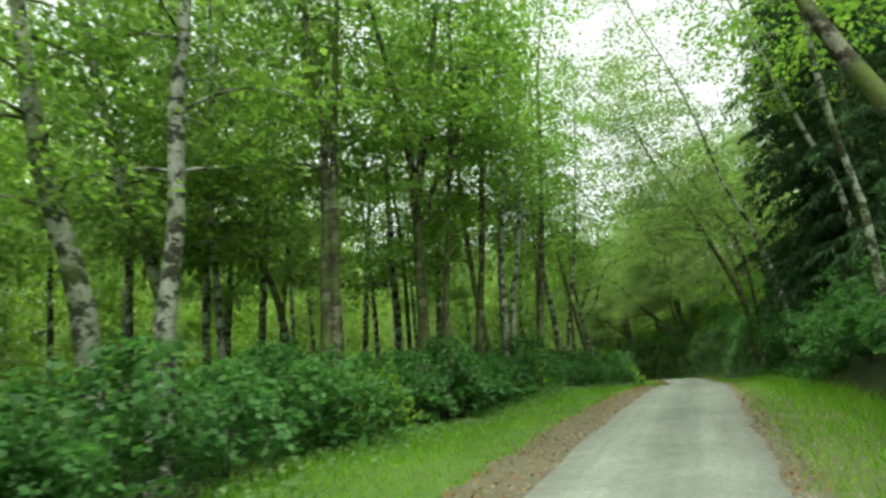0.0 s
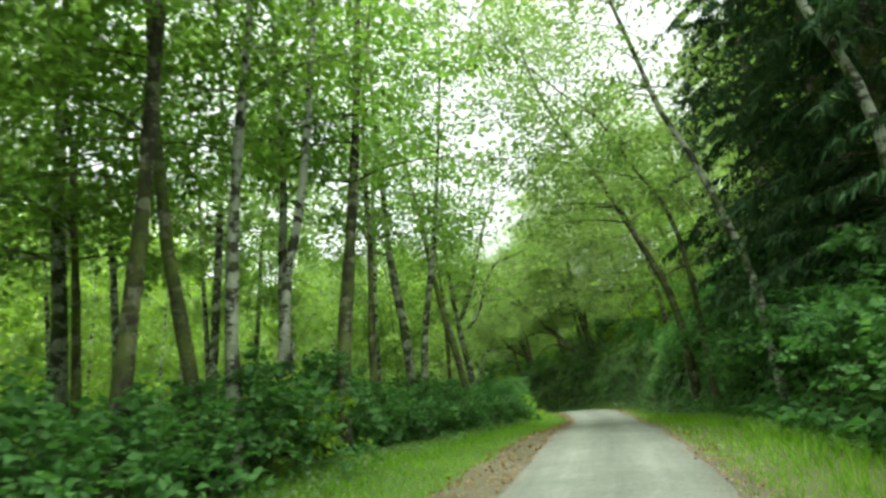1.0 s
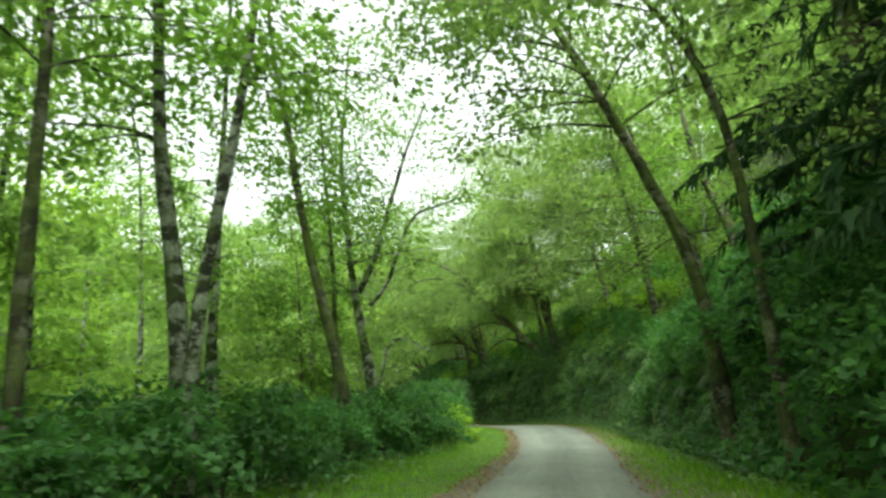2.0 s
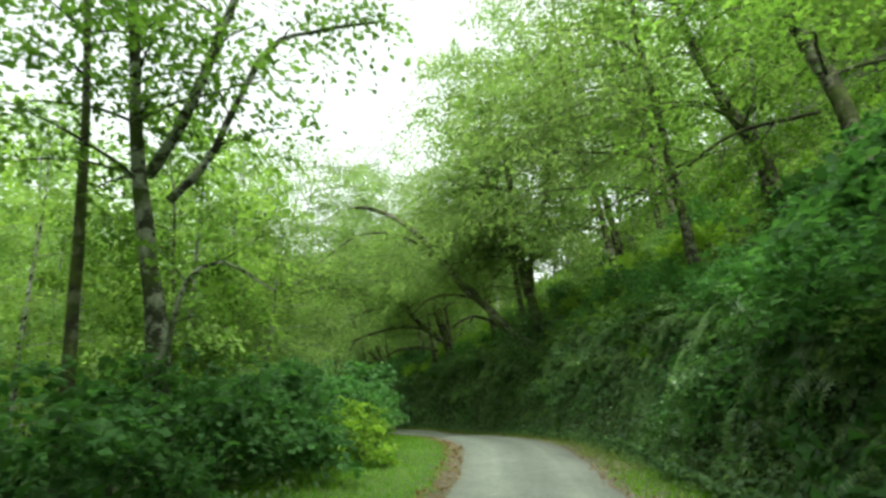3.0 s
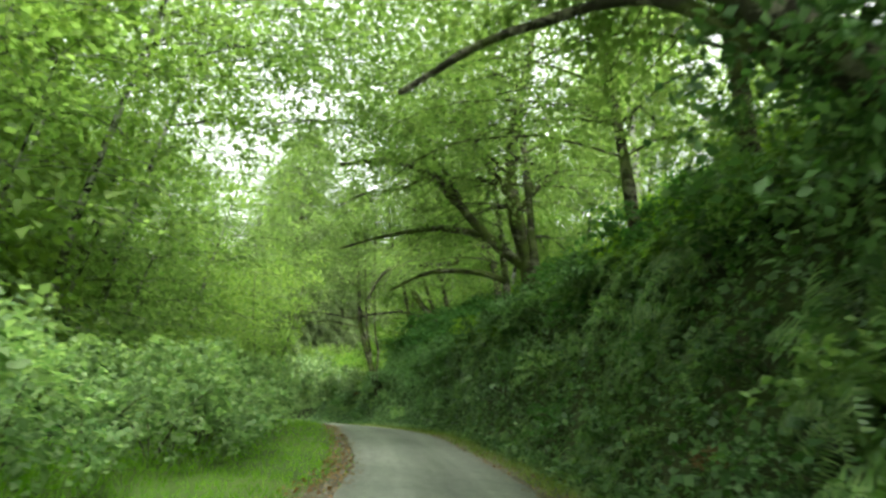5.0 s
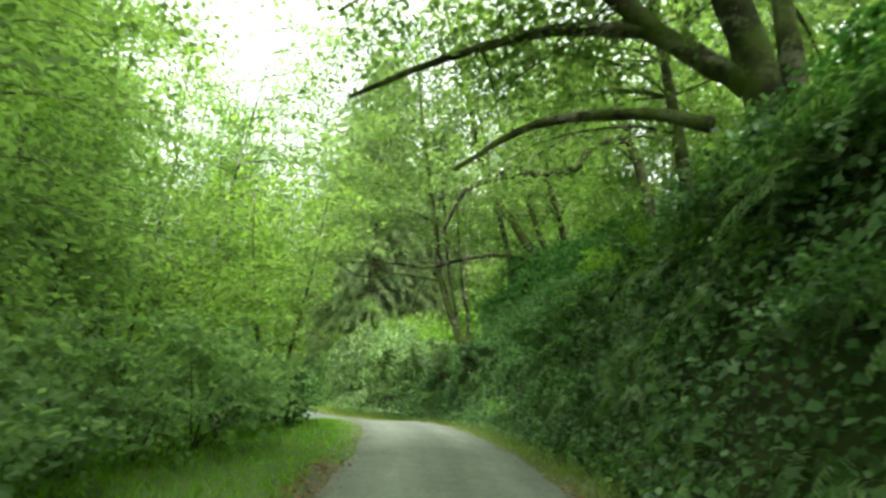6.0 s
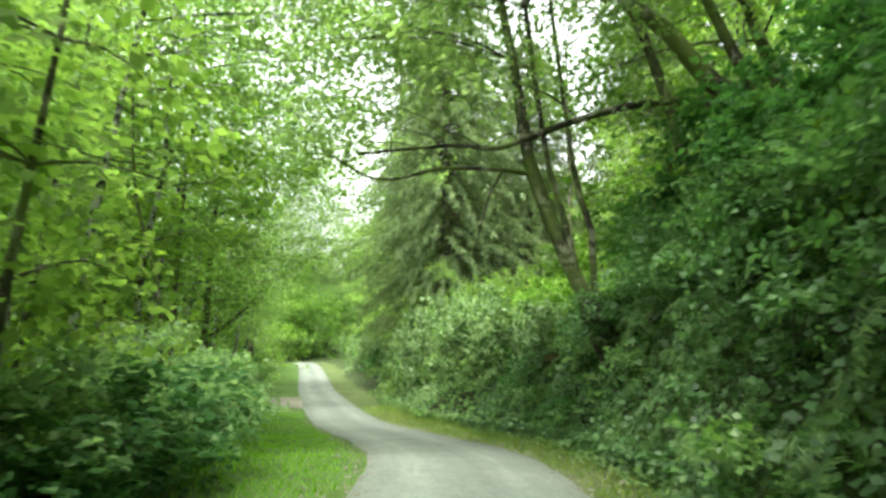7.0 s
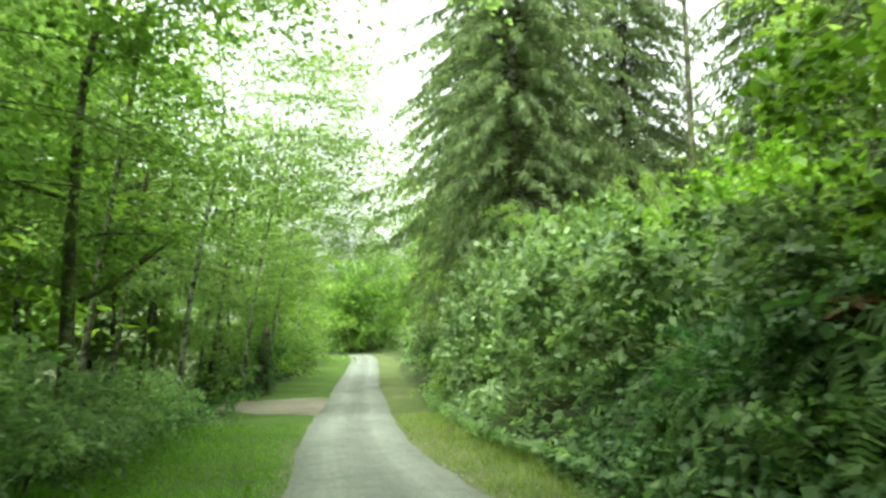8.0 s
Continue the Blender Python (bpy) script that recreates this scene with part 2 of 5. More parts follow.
def leaf_quads(c, along, normal, size, slim=0.74, simple=False):
    """Pointed, lightly folded leaves at c: base, side, tip, side."""
    along = unit(along)
    w = unit(np.cross(normal, along))
    n = np.cross(along, w)
    s = np.asarray(size)[:, None]
    base, tip = c - along * s * 0.5, c + along * s * 0.5 - n * s * 0.08
    l, r = c + w * s * slim / 2 + n * s * 0.08, c - w * s * slim / 2 + n * s * 0.08
    if simple:
        v = np.stack([base + w * s * slim * 0.5, base - w * s * slim * 0.5 + n * s * 0.1, tip], 1).reshape(-1, 3)
        return v, np.arange(len(v)).reshape(-1, 3)
    v = np.stack([base, l, tip, r], 1).reshape(-1, 3)
    return v, np.arange(len(v)).reshape(-1, 4)


def sprays(centres, outward, per, radius, size, droop=0.25, flat=0.22, simple=False):
    """Flat layered sprays of leaves at each centre, reaching along outward."""
    k = len(centres)
    out = unit(outward * (1, 1, 0.3) + rng.normal(0, 0.25, (k, 3)))
    nrm = unit(np.array([0, 0, 1.0]) + out * droop + rng.normal(0, 0.25, (k, 3)))
    a, b = np.repeat(out, per, 0), np.repeat(nrm, per, 0)
    c = np.cross(b, a)
    rad = np.repeat(np.broadcast_to(radius, (k,)), per)[:, None]
    u, w = rng.uniform(-0.6, 1.3, (k * per, 1)), rng.normal(0, 0.45, (k * per, 1))
    pos = np.repeat(centres, per, 0) + rad * (a * u + c * w + b * rng.normal(0, flat, (k * per, 1))) - np.array([0, 0, 1.0]) * rad * droop * np.maximum(u, 0) ** 2
    along = unit(a + c * w * 0.9 + rng.normal(0, 0.45, (k * per, 3)) - np.array([0, 0, 0.25]))
    return leaf_quads(pos, along, unit(b + rng.normal(0, 0.4, (k * per, 3))), size * rng.uniform(0.65, 1.25, k * per), simple=simple)


# ---- the lane and the lie of the land ----
LANE = smooth_line([(-1.56, -40, -0.78), (-0.99, -20, -0.53), (-0.64, -0.01, -0.24), (-0.63, 6.99, -0.1), (-0.65, 13.99, -0.02), (-0.6, 20.99, -0.03), (-0.67, 27.99, -0.17), (-0.75, 34.99, -0.54), (-0.88, 41.99, -0.79), (-1.77, 48.93, -0.83), (-3.72, 55.66, -1.18), (-6.18, 62.21, -1.64), (-9.56, 68.34, -1.9), (-13.25, 74.28, -2.51), (-17.45, 79.88, -3.21), (-22.57, 84.65, -4.14), (-28.16, 88.87, -4.9), (-33.58, 93.27, -5.41), (-38.85, 97.87, -5.87), (-44.23, 102.37, -6.21), (-49.49, 106.94, -6.47), (-54.66, 111.6, -6.68), (-59.91, 116.23, -6.82), (-65.15, 120.87, -6.96), (-70.67, 125.18, -7.06), (-76.6, 128.89, -7.16), (-83.05, 131.63, -7.26), (-89.84, 133.32, -7.36), (-96.81, 133.93, -7.46), (-103.79, 133.44, -7.56), (-110.61, 131.87, -7.66), (-117.38, 130.06, -7.76)], 0.4)
LANE_S = np.r_[0, np.cumsum(np.linalg.norm(np.diff(LANE[:, :2], axis=0), axis=1))]
LANE_T = unit(np.gradient(LANE[:, :2], axis=0))
S_KEYS = (0, 40, 62, 74, 82, 88, 97, 105, 113, 119, 123, 126.5, 130, 138, 150, 230)
CUT_H = (0.3, 0.3, 0.8, 1.7, 2.4, 3.1, 3.5, 3.4, 2.9, 2.9, 2.9, 2.2, 1.4, 0.9, 0.4, 0.4)
CUT_D = (3.4, 3.4, 3.2, 2.9, 2.5, 2.2, 2.05, 2.05, 2.1, 2.1, 2.1, 2.3, 2.5, 2.7, 3.0, 3.2)
SLOPE = (0.2, 0.22, 0.3, 0.6, 0.75, 0.8, 0.8, 0.8, 0.7, 0.6, 0.5, 0.35, 0.25, 0.12, 0.08, 0.08)


def lane_coords(x, y):
    """Distance along the lane, and to its right, of places on the plan."""
    x, y = np.atleast_1d(np.asarray(x, float)), np.atleast_1d(np.asarray(y, float))
    near = np.empty(len(x), int)
    for a in range(0, len(x), 4000):
        b = slice(a, a + 4000)
        near[b] = ((x[b, None] - LANE[None, :, 0]) ** 2 + (y[b, None] - LANE[None, :, 1]) ** 2).argmin(1)
    dx, dy, t = x - LANE[near, 0], y - LANE[near, 1], LANE_T[near]
    side = dx * t[:, 1] - dy * t[:, 0]
    dist = np.hypot(dx, dy)
    return LANE_S[near], np.where(side >= 0, dist, -dist), LANE[near, 2]


def wavy(x, y, scale, seed=0.0):
    return (np.sin(x / scale + seed) * np.cos(y / scale * 1.3 + seed * 2) + 0.5 * np.sin(x / scale * 2.3 + y / scale * 1.7 + seed) + 0.35 * np.cos(y / scale * 3.9 - x / scale * 2.1)) / 1.85


def ground_z(x, y):
    x, y = np.atleast_1d(np.asarray(x, float)), np.atleast_1d(np.asarray(y, float))
    s, d, z = lane_coords(x, y)
    h, foot, g = np.interp(s, S_KEYS, CUT_H), np.interp(s, S_KEYS, CUT_D), np.interp(s, S_KEYS, SLOPE)
    foot = foot + 0.16 * wavy(x, y, 2.1, 1.0)
    u = ((d - foot) / 1.15).clip(0, 1)
    cut = h * u * u * (3 - 2 * u)
    over = (d - foot - 1.15).clip(0, None)
    slope = g * (np.minimum(over, 14) + 0.55 * (over - 14).clip(0, 40))
    fall = -0.45 * ((-d - 4.0) / 5).clip(0, 1)
    rough = 0.16 * wavy(x, y, 3.0) * ((np.abs(d) - 2.2) / 2).clip(0, 1) + 0.03 * wavy(x, y, 0.9, 2.0) * ((np.abs(d) - 1.5) / 0.6).clip(0, 1)
    far = 46 * np.exp(-(((x + 75) / 95) ** 2 + ((y - 300) / 75) ** 2)) + 40 * np.exp(-(((x - 90) / 60) ** 2 + ((y - 60) / 120) ** 2))
    far = far * ((np.abs(d) - 12) / 40).clip(0, 1) ** 1.5
    dip = -0.06 * ((1.6 - np.abs(d)) / 0.5).clip(0, 1)
    return z + cut + slope + fall + rough + far + dip


def lane_point(s, d):
    """Places on the plan from distances along and to the right of the lane."""
    x, y = np.interp(s, LANE_S, LANE[:, 0]), np.interp(s, LANE_S, LANE[:, 1])
    tx, ty = np.interp(s, LANE_S, LANE_T[:, 0]), np.interp(s, LANE_S, LANE_T[:, 1])
    return x + ty * d, y - tx * d


def strip(name, s0, s1, d_of, n_across, lift, mat, label, category, step=0.5):
    """A ribbon of ground along the lane between d_of(s)[0] and d_of(s)[1]."""
    s = np.arange(s0, s1, step)
    lo, hi = d_of(s)
    u = np.linspace(0, 1, n_across)
    d = lo[:, None] + (hi - lo)[:, None] * u[None]
    ss = np.repeat(s, n_across)
    x, y = lane_point(ss, d.ravel())
    if lift is None:
        z = np.interp(ss, LANE_S, LANE[:, 2]) + 0.035 * (1 - (2 * np.tile(u, len(s)) - 1) ** 2) + 0.008 * wavy(x, y, 0.7)
    else:
        z = ground_z(x, y) + lift
    i, j = np.meshgrid(np.arange(len(s) - 1), np.arange(n_across - 1), indexing="ij")
    a = i * n_across + j
    f = np.stack([a, a + 1, a + n_across + 1, a + n_across], -1).reshape(-1, 4)
    uv = np.stack([np.tile(u, len(s)), ss / 3], -1)
    ob = new(name, mesh_np(name, np.stack([x, y, z], -1), f, mat, uv, True))
    return tagged(ob, label, category, kind="structure")


def steps(*spans):
    """Grid lines: spans of (from, to, step), with growing steps beyond both ends."""
    mid = np.concatenate([np.arange(*sp) for sp in spans])
    grow = np.cumsum(0.8 * 1.22 ** np.arange(1, 30))
    return np.r_[(mid[0] - grow)[::-1], mid, mid[-1] + grow]


gx, gy = steps((-60, -26, 1.0), (-26, 7, 0.5), (7, 15, 1.0)), steps((-6, 32, 1.0), (32, 94, 0.5), (94, 124, 1.0))
X, Y = np.meshgrid(gx, gy, indexing="ij")
Z = ground_z(X.ravel(), Y.ravel())
near_s, near_d, _ = lane_coords(X.ravel(), Y.ravel())
Z -= 0.07 * ((near_d > -4.0) & (near_d < np.interp(near_s, S_KEYS, CUT_D)) & (near_s > 1) & (near_s < 196))
i, j = np.meshgrid(np.arange(len(gx) - 1), np.arange(len(gy) - 1), indexing="ij")
q = i * len(gy) + j
ground = new("ground", mesh_np("ground", np.stack([X.ravel(), Y.ravel(), Z], -1), np.stack([q, q + len(gy), q + len(gy) + 1, q + 1], -1).reshape(-1, 4), LITTER, None, True))
tagged(ground, "dark forest floor of leaf litter, moss and low weeds, rising as a bank", "ground", kind="structure")

strip("road", 5, 197, lambda s: (-1.2 + 0.06 * wavy(s, s, 1.7), 1.2 + 0.07 * wavy(s, s, 1.3, 3)), 9, None, GRAVEL, "single-track lane of pale grey packed gravel with wheel tracks", "road", 0.4)
strip("verge_left", 5, 197, lambda s: (-4.3 + 0.3 * wavy(s, s, 3.0), -1.12 + 0 * s), 9, 0.014, TURF, "short bright green grass verge beside the lane", "grass verge")
strip("verge_right", 5, 197, lambda s: (1.12 + 0 * s, np.interp(s, S_KEYS, CUT_D) + 0.15 + 0.2 * wavy(s, s, 2.0, 4)), 6, 0.012, ROUGH_TURF, "rough green grass verge at the foot of the bank", "grass verge")
strip("shoulder_left", 5, 112, lambda s: (np.interp(s, (0, 60, 75, 95, 200), (-2.05, -2.0, -1.6, -1.45, -1.42)) + 0.16 * wavy(s, s, 0.9, 2) + 0.1 * wavy(s, s, 0.31, 1), -1.12 + 0 * s), 5, 0.022, DIRT, "strip of bare brown dirt and dead leaves along the gravel", "dirt shoulder")
strip("shoulder_right", 5, 106, lambda s: (1.08 + 0 * s, 1.48 + 0.12 * wavy(s, s, 0.9, 5)), 4, 0.022, DIRT, "narrow strip of brown dirt along the gravel edge", "dirt shoulder")
strip("pull_out", 147, 155.5, lambda s: (-1.1 - (4.4 + 0.7 * wavy(s, s, 0.5)) * np.sin(np.clip((s - 147) / 8.5, 0, 1) * np.pi) ** 0.8, -1.05 + 0 * s), 14, 0.03, SAND, "bare sandy pull-out opening off the lane", "pull-out")

# ---- plants ----
def crown_leaves(branches, per_m, per, radius, size, droop, start=0.25, simple=False):
    """Leaf sprays along branch lines."""
    cs, os_ = [], []
    for line in branches:
        line = np.asarray(line)
        n = len(line)
        length = np.linalg.norm(np.diff(line, axis=0), axis=1).sum()
        k = max(2, int(length * per_m))
        f = rng.uniform(start, 1.05, k) * (n - 1)
        i = np.clip(f.astype(int), 0, n - 2)
        w = (f - i)[:, None]
        p = line[i] * (1 - w) + line[i + 1] * w
        d = unit(line[-1] - line[0])
        side = rng.normal(0, 1, (k, 3)) * (1, 1, 0.35)
        cs.append(p + side * radius * 0.7)
        os_.append(d * 0.7 + unit(side))
    return sprays(np.vstack(cs), np.vstack(os_), per, radius, size, droop, simple=simple)


def branch_line(start, direction, length, rise, sag, n=7):
    """A limb that leaves upwards and bends over."""
    t = np.linspace(0, 1, n)[:, None]
    d = unit(np.asarray(direction, float))
    wob = np.cumsum(rng.normal(0, 0.035 * length, (n, 3)), axis=0) * (1, 1, 0.6)
    return np.asarray(start) + d * length * t + np.array([0, 0, 1.0]) * (rise * t - sag * t**2) * length + wob * t


def tree(name, label, stems, limbs=(), bark=BARK, leaf=ALDER, top=14.0, crown_from=4.0, spread=2.6, n_branches=27, bias=(0, 0), sag=0.35, rise=0.35, per=38, per_m=3.8, spray=0.6, size=0.13, group="woodland trees", category="tree", base_sink=0.5, lean_on=0.6, simple=False, leafy_limbs=1.0, clear=4.0):
    """A broadleaved tree: stems and limbs along given lines, finer branches and sprays of leaves.
    stems: (points from the root up, radius at the root); each is carried on upwards to the height top above its root."""
    x0, y0 = stems[0][0][0][:2]
    z0 = float(ground_z(x0, y0)[0])
    root = thing(name, (x0, y0, z0), label, category, group)
    o = np.array([x0, y0, z0])
    twigs, wood = [], []
    for pts, r in stems:
        p = np.asarray(pts, float)
        if p[0][2] > z0 - base_sink and pts is stems[0][0]:
            slant = unit(p[1] - p[0])
            drop = p[0][2] - z0 + base_sink
            foot = p[0] - np.array([slant[0] * 0.5, slant[1] * 0.5, 0]) * min(drop, 2.0) - (0, 0, drop)
            p = np.vstack([foot, p])
        dirn = unit(p[-1] - p[-2])
        dirn = unit(dirn * (lean_on, lean_on, 1) + (0, 0, 0.15))
        while p[-1][2] < z0 + top:
            dirn = unit(dirn + rng.normal(0, 0.07, 3) + (0, 0, 0.04))
            p = np.vstack([p, p[-1] + dirn * 1.8])
        line = smooth_line(p, 0.6)
        t = np.linspace(0, 1, len(line))
        rad = 0.85 * r * (1 - 0.86 * t) + r * 0.3 * np.exp(-t * len(line) * 0.35 / 0.6)
        part("trunk", mesh_np("trunk", *tube(line - o, rad.clip(0.015), 8, 0.09), bark, None, True), root)
        hs = line[:, 2] - z0
        ok = np.flatnonzero(hs > crown_from)
        if len(ok) < 3:
            continue
        for b in range(n_branches):
            i = ok[int(len(ok) * min(0.98, (b + rng.uniform(0, 1)) / n_branches))]
            az = rng.uniform(0, 2 * np.pi)
            d = np.array([np.cos(az) + bias[0], np.sin(az) + bias[1], 0.0])
            up = hs[i] / max(top, hs[-1])
            length = spread * (1.15 - 0.65 * up) * rng.uniform(0.6, 1.15)
            bl = branch_line(line[i], d, length, rise, sag)
            _, side, low = lane_coords(bl[:, 0], bl[:, 1])
            if (np.hypot(side, bl[:, 2] - low - 1.5) < clear - 0.3).any():
                continue
            twigs.append(bl)
            wood.append(tube((bl[::2] if simple else bl) - o, np.linspace(max(0.012, rad[i] * 0.3), 0.006, 4 if simple else len(bl)), 3 if simple else 4, 0.1))
    for pts, r in limbs:
        line = smooth_line(np.asarray(pts, float), 0.25)
        rad = np.linspace(r, max(0.012, r * 0.35), len(line))
        part("limb", mesh_np("limb", *tube(line - o, rad, 8, 0.12), bark, None, True), root)
        for i in range(int(len(line) * 0.2), len(line) - 1, 2):
            if rng.uniform() > leafy_limbs:
                continue
            d = rng.normal(0, 1, 3) * (1, 1, 0.4) + unit(line[-1] - line[0])
            bl = branch_line(line[i], d, min(spread, 4.5) * rng.uniform(0.25, 0.6), 0.3, sag)
            _, side, low = lane_coords(bl[:, 0], bl[:, 1])
            if (np.hypot(side, bl[:, 2] - low - 1.5) < 3.4).any():
                continue
            twigs.append(bl)
            wood.append(tube(bl - o, np.linspace(max(0.01, rad[i] * 0.35), 0.005, len(bl)), 5, 0.1))
        if leafy_limbs > 0.5:
            twigs.append(line[len(line) // 2 :])
    if simple:
        tagged(part("branchwork", mesh_np("branchwork", *joined(wood), bark, None, True), root), kind="stuff")
    for v, f in () if simple else wood:
        part("branch", mesh_np("branch", v, f, bark, None, True), root)
    if not twigs:
        return root
    v, f = crown_leaves(twigs, per_m, int(per * (0.86 if simple else 0.64)), spray, size * 1.08, 0.3, simple=simple)
    k = 3 if simple else 4
    mid = v.reshape(-1, k, 3).mean(1)
    _, d, lz = lane_coords(mid[:, 0], mid[:, 1])
    keep = np.hypot(d, mid[:, 2] - lz - 1.5) > clear
    v = v.reshape(-1, k, 3)[keep].reshape(-1, 3)
    tagged(part("crown", mesh_np("crown", v - o, np.arange(len(v)).reshape(-1, k), leaf), root), kind="stuff")
    return root


def shrub_kind(height, radius, n, size, mat, upright=0.3, simple=True, lobes=7):
    """A broad bush: arching stems and a deep, uneven coat of layered leaves."""
    k = max(24, n // 14)
    la, lz = np.arange(lobes) * 2.4 + rng.uniform(0, 1, lobes), rng.uniform(0.04, 0.7, lobes)
    lr = rng.uniform(0.6, 1.15, lobes) * 1.02 / lobes**0.5
    wide = np.sqrt(1 - (lz / 1.05) ** 2) * (1 - lr)
    off = np.stack([np.cos(la) * wide * radius, np.sin(la) * wide * radius, lz * height], -1)
    off[0], lr[0] = (0, 0, 0.95 * height * (1 - 0.9 * lr[0])), lr[0]
    pick = rng.integers(0, lobes, k)
    az, el = rng.uniform(0, 2 * np.pi, k), np.arcsin(rng.uniform(-0.25, 1, k))
    out = np.stack([np.cos(az) * np.cos(el), np.sin(az) * np.cos(el), np.sin(el)], -1)
    c = off[pick] + out * (lr[pick] * rng.uniform(0.75, 1.05, k))[:, None] * (radius, radius, height * 0.85)
    c[:, 2] = np.abs(c[:, 2]) + 0.05
    v, f = sprays(c, out + (0, 0, upright), 14, 0.26 * rng.uniform(0.6, 1.3, k) * min(1.0, radius), size, 0.35, 0.15, simple=simple)
    stems = []
    for _ in range(4):
        j = rng.integers(k)
        bl = np.stack([np.linspace(0, 1, 6)] * 3, -1) * c[j] * (0.95, 0.95, 0.9)
        bl[:, 2] += 0.25 * np.sin(np.linspace(0, np.pi, 6)) * height * 0.5
        stems.append(tube(bl, np.linspace(0.016, 0.005, 6), 4, 0.1))
    return mesh_np("shrub_leaves", v, f, mat), mesh_np("shrub_stems", *joined(stems), BARK_DARK, None, True)


def plant_shrub(kind, x, y, scale, label, group, name="shrub", category="shrub", squash=1.0, woody=True):
    z = float(ground_z(x, y)[0])
    root = thing(name, (x, y, z - 0.05), label, category, group)
    root.rotation_euler = (0, 0, rng.uniform(0, 6.28))
    root.scale = (scale, scale, scale * squash)
    part("foliage", kind[0], root)
    if woody:
        part("woody_base", kind[1], root)
    return root


def frond_mesh(length, lift):
    """One arching fern frond with paired leaflets, growing along x."""
    vs = []
    t = np.linspace(0.12, 1, 22)
    mid = np.stack([length * t * 0.85, 0.05 * length * np.sin(t * 2.5), length * (lift * t - 0.85 * t**2)], -1)
    w = 0.13 * length * np.sin(np.pi * (0.12 + 0.86 * t)) ** 0.7 + 0.01
    step = np.gradient(mid, axis=0) * 0.4
    for sgn in (1, -1):
        tip = mid + np.array([0, sgn, 0]) * w[:, None] + np.gradient(mid, axis=0) * 0.5 - (0, 0, 0.02) + rng.normal(0, 0.008, mid.shape)
        vs.append(np.stack([mid - step, tip - step * 0.3, tip + step * 0.3, mid + step], 1).reshape(-1, 3))
    v = np.vstack(vs)
    return mesh_np("frond", v, np.arange(len(v)).reshape(-1, 4), FERN)


def plant_fern(fronds, x, y, scale, n_fronds=10):
    z = float(ground_z(x, y)[0])
    e = 0.3
    gxn, gyn = float(ground_z(x + e, y)[0]) - z, float(ground_z(x, y + e)[0]) - z
    n = Vector((-gxn / e * 0.6, -gyn / e * 0.6, 1)).normalized()
    root = thing("sword_fern", (x, y, z - 0.02), "green sword fern with arching fronds growing on the bank", "fern", "ferns on the bank")
    root.rotation_euler = n.to_track_quat("Z", "Y").to_euler()
    turn = rng.uniform(0, 6.28)
    for k in range(n_fronds):
        f = part("frond", fronds[int(rng.integers(len(fronds)))], root)
        f.rotation_euler = (rng.uniform(-0.25, 0.25), rng.uniform(-0.2, 0.15), turn + k / n_fronds * 6.283 + rng.uniform(-0.25, 0.25))
        grow = scale * rng.uniform(0.7, 1.1)
        f.scale = (grow, grow, grow)
    return root


def stuff(name, v, f, mat, label, category):
    return tagged(new(name, mesh_np(name, v, f, mat)), label, category, kind="stuff")


def leaf_carpet(x, y, lift, size, up=1.0, simple=True):
    """Single leaves lying out from the ground at places of the plan."""
    e = 0.25
    z = ground_z(x, y)
    n = unit(np.stack([(z - ground_z(x + e, y)) / e, (z - ground_z(x, y + e)) / e, np.ones_like(z)], -1))
    k = len(x)
    p = np.stack([x, y, z], -1) + n * (np.asarray(lift)[:, None])
    along = unit(rng.normal(0, 1, (k, 3)) * (1, 1, 0.5) - (0, 0, 0.35) + n * 0.3)
    return leaf_quads(p, along, unit(n * up + (0, 0, 0.5) + rng.normal(0, 0.45, (k, 3))), size, 0.9, simple=simple)


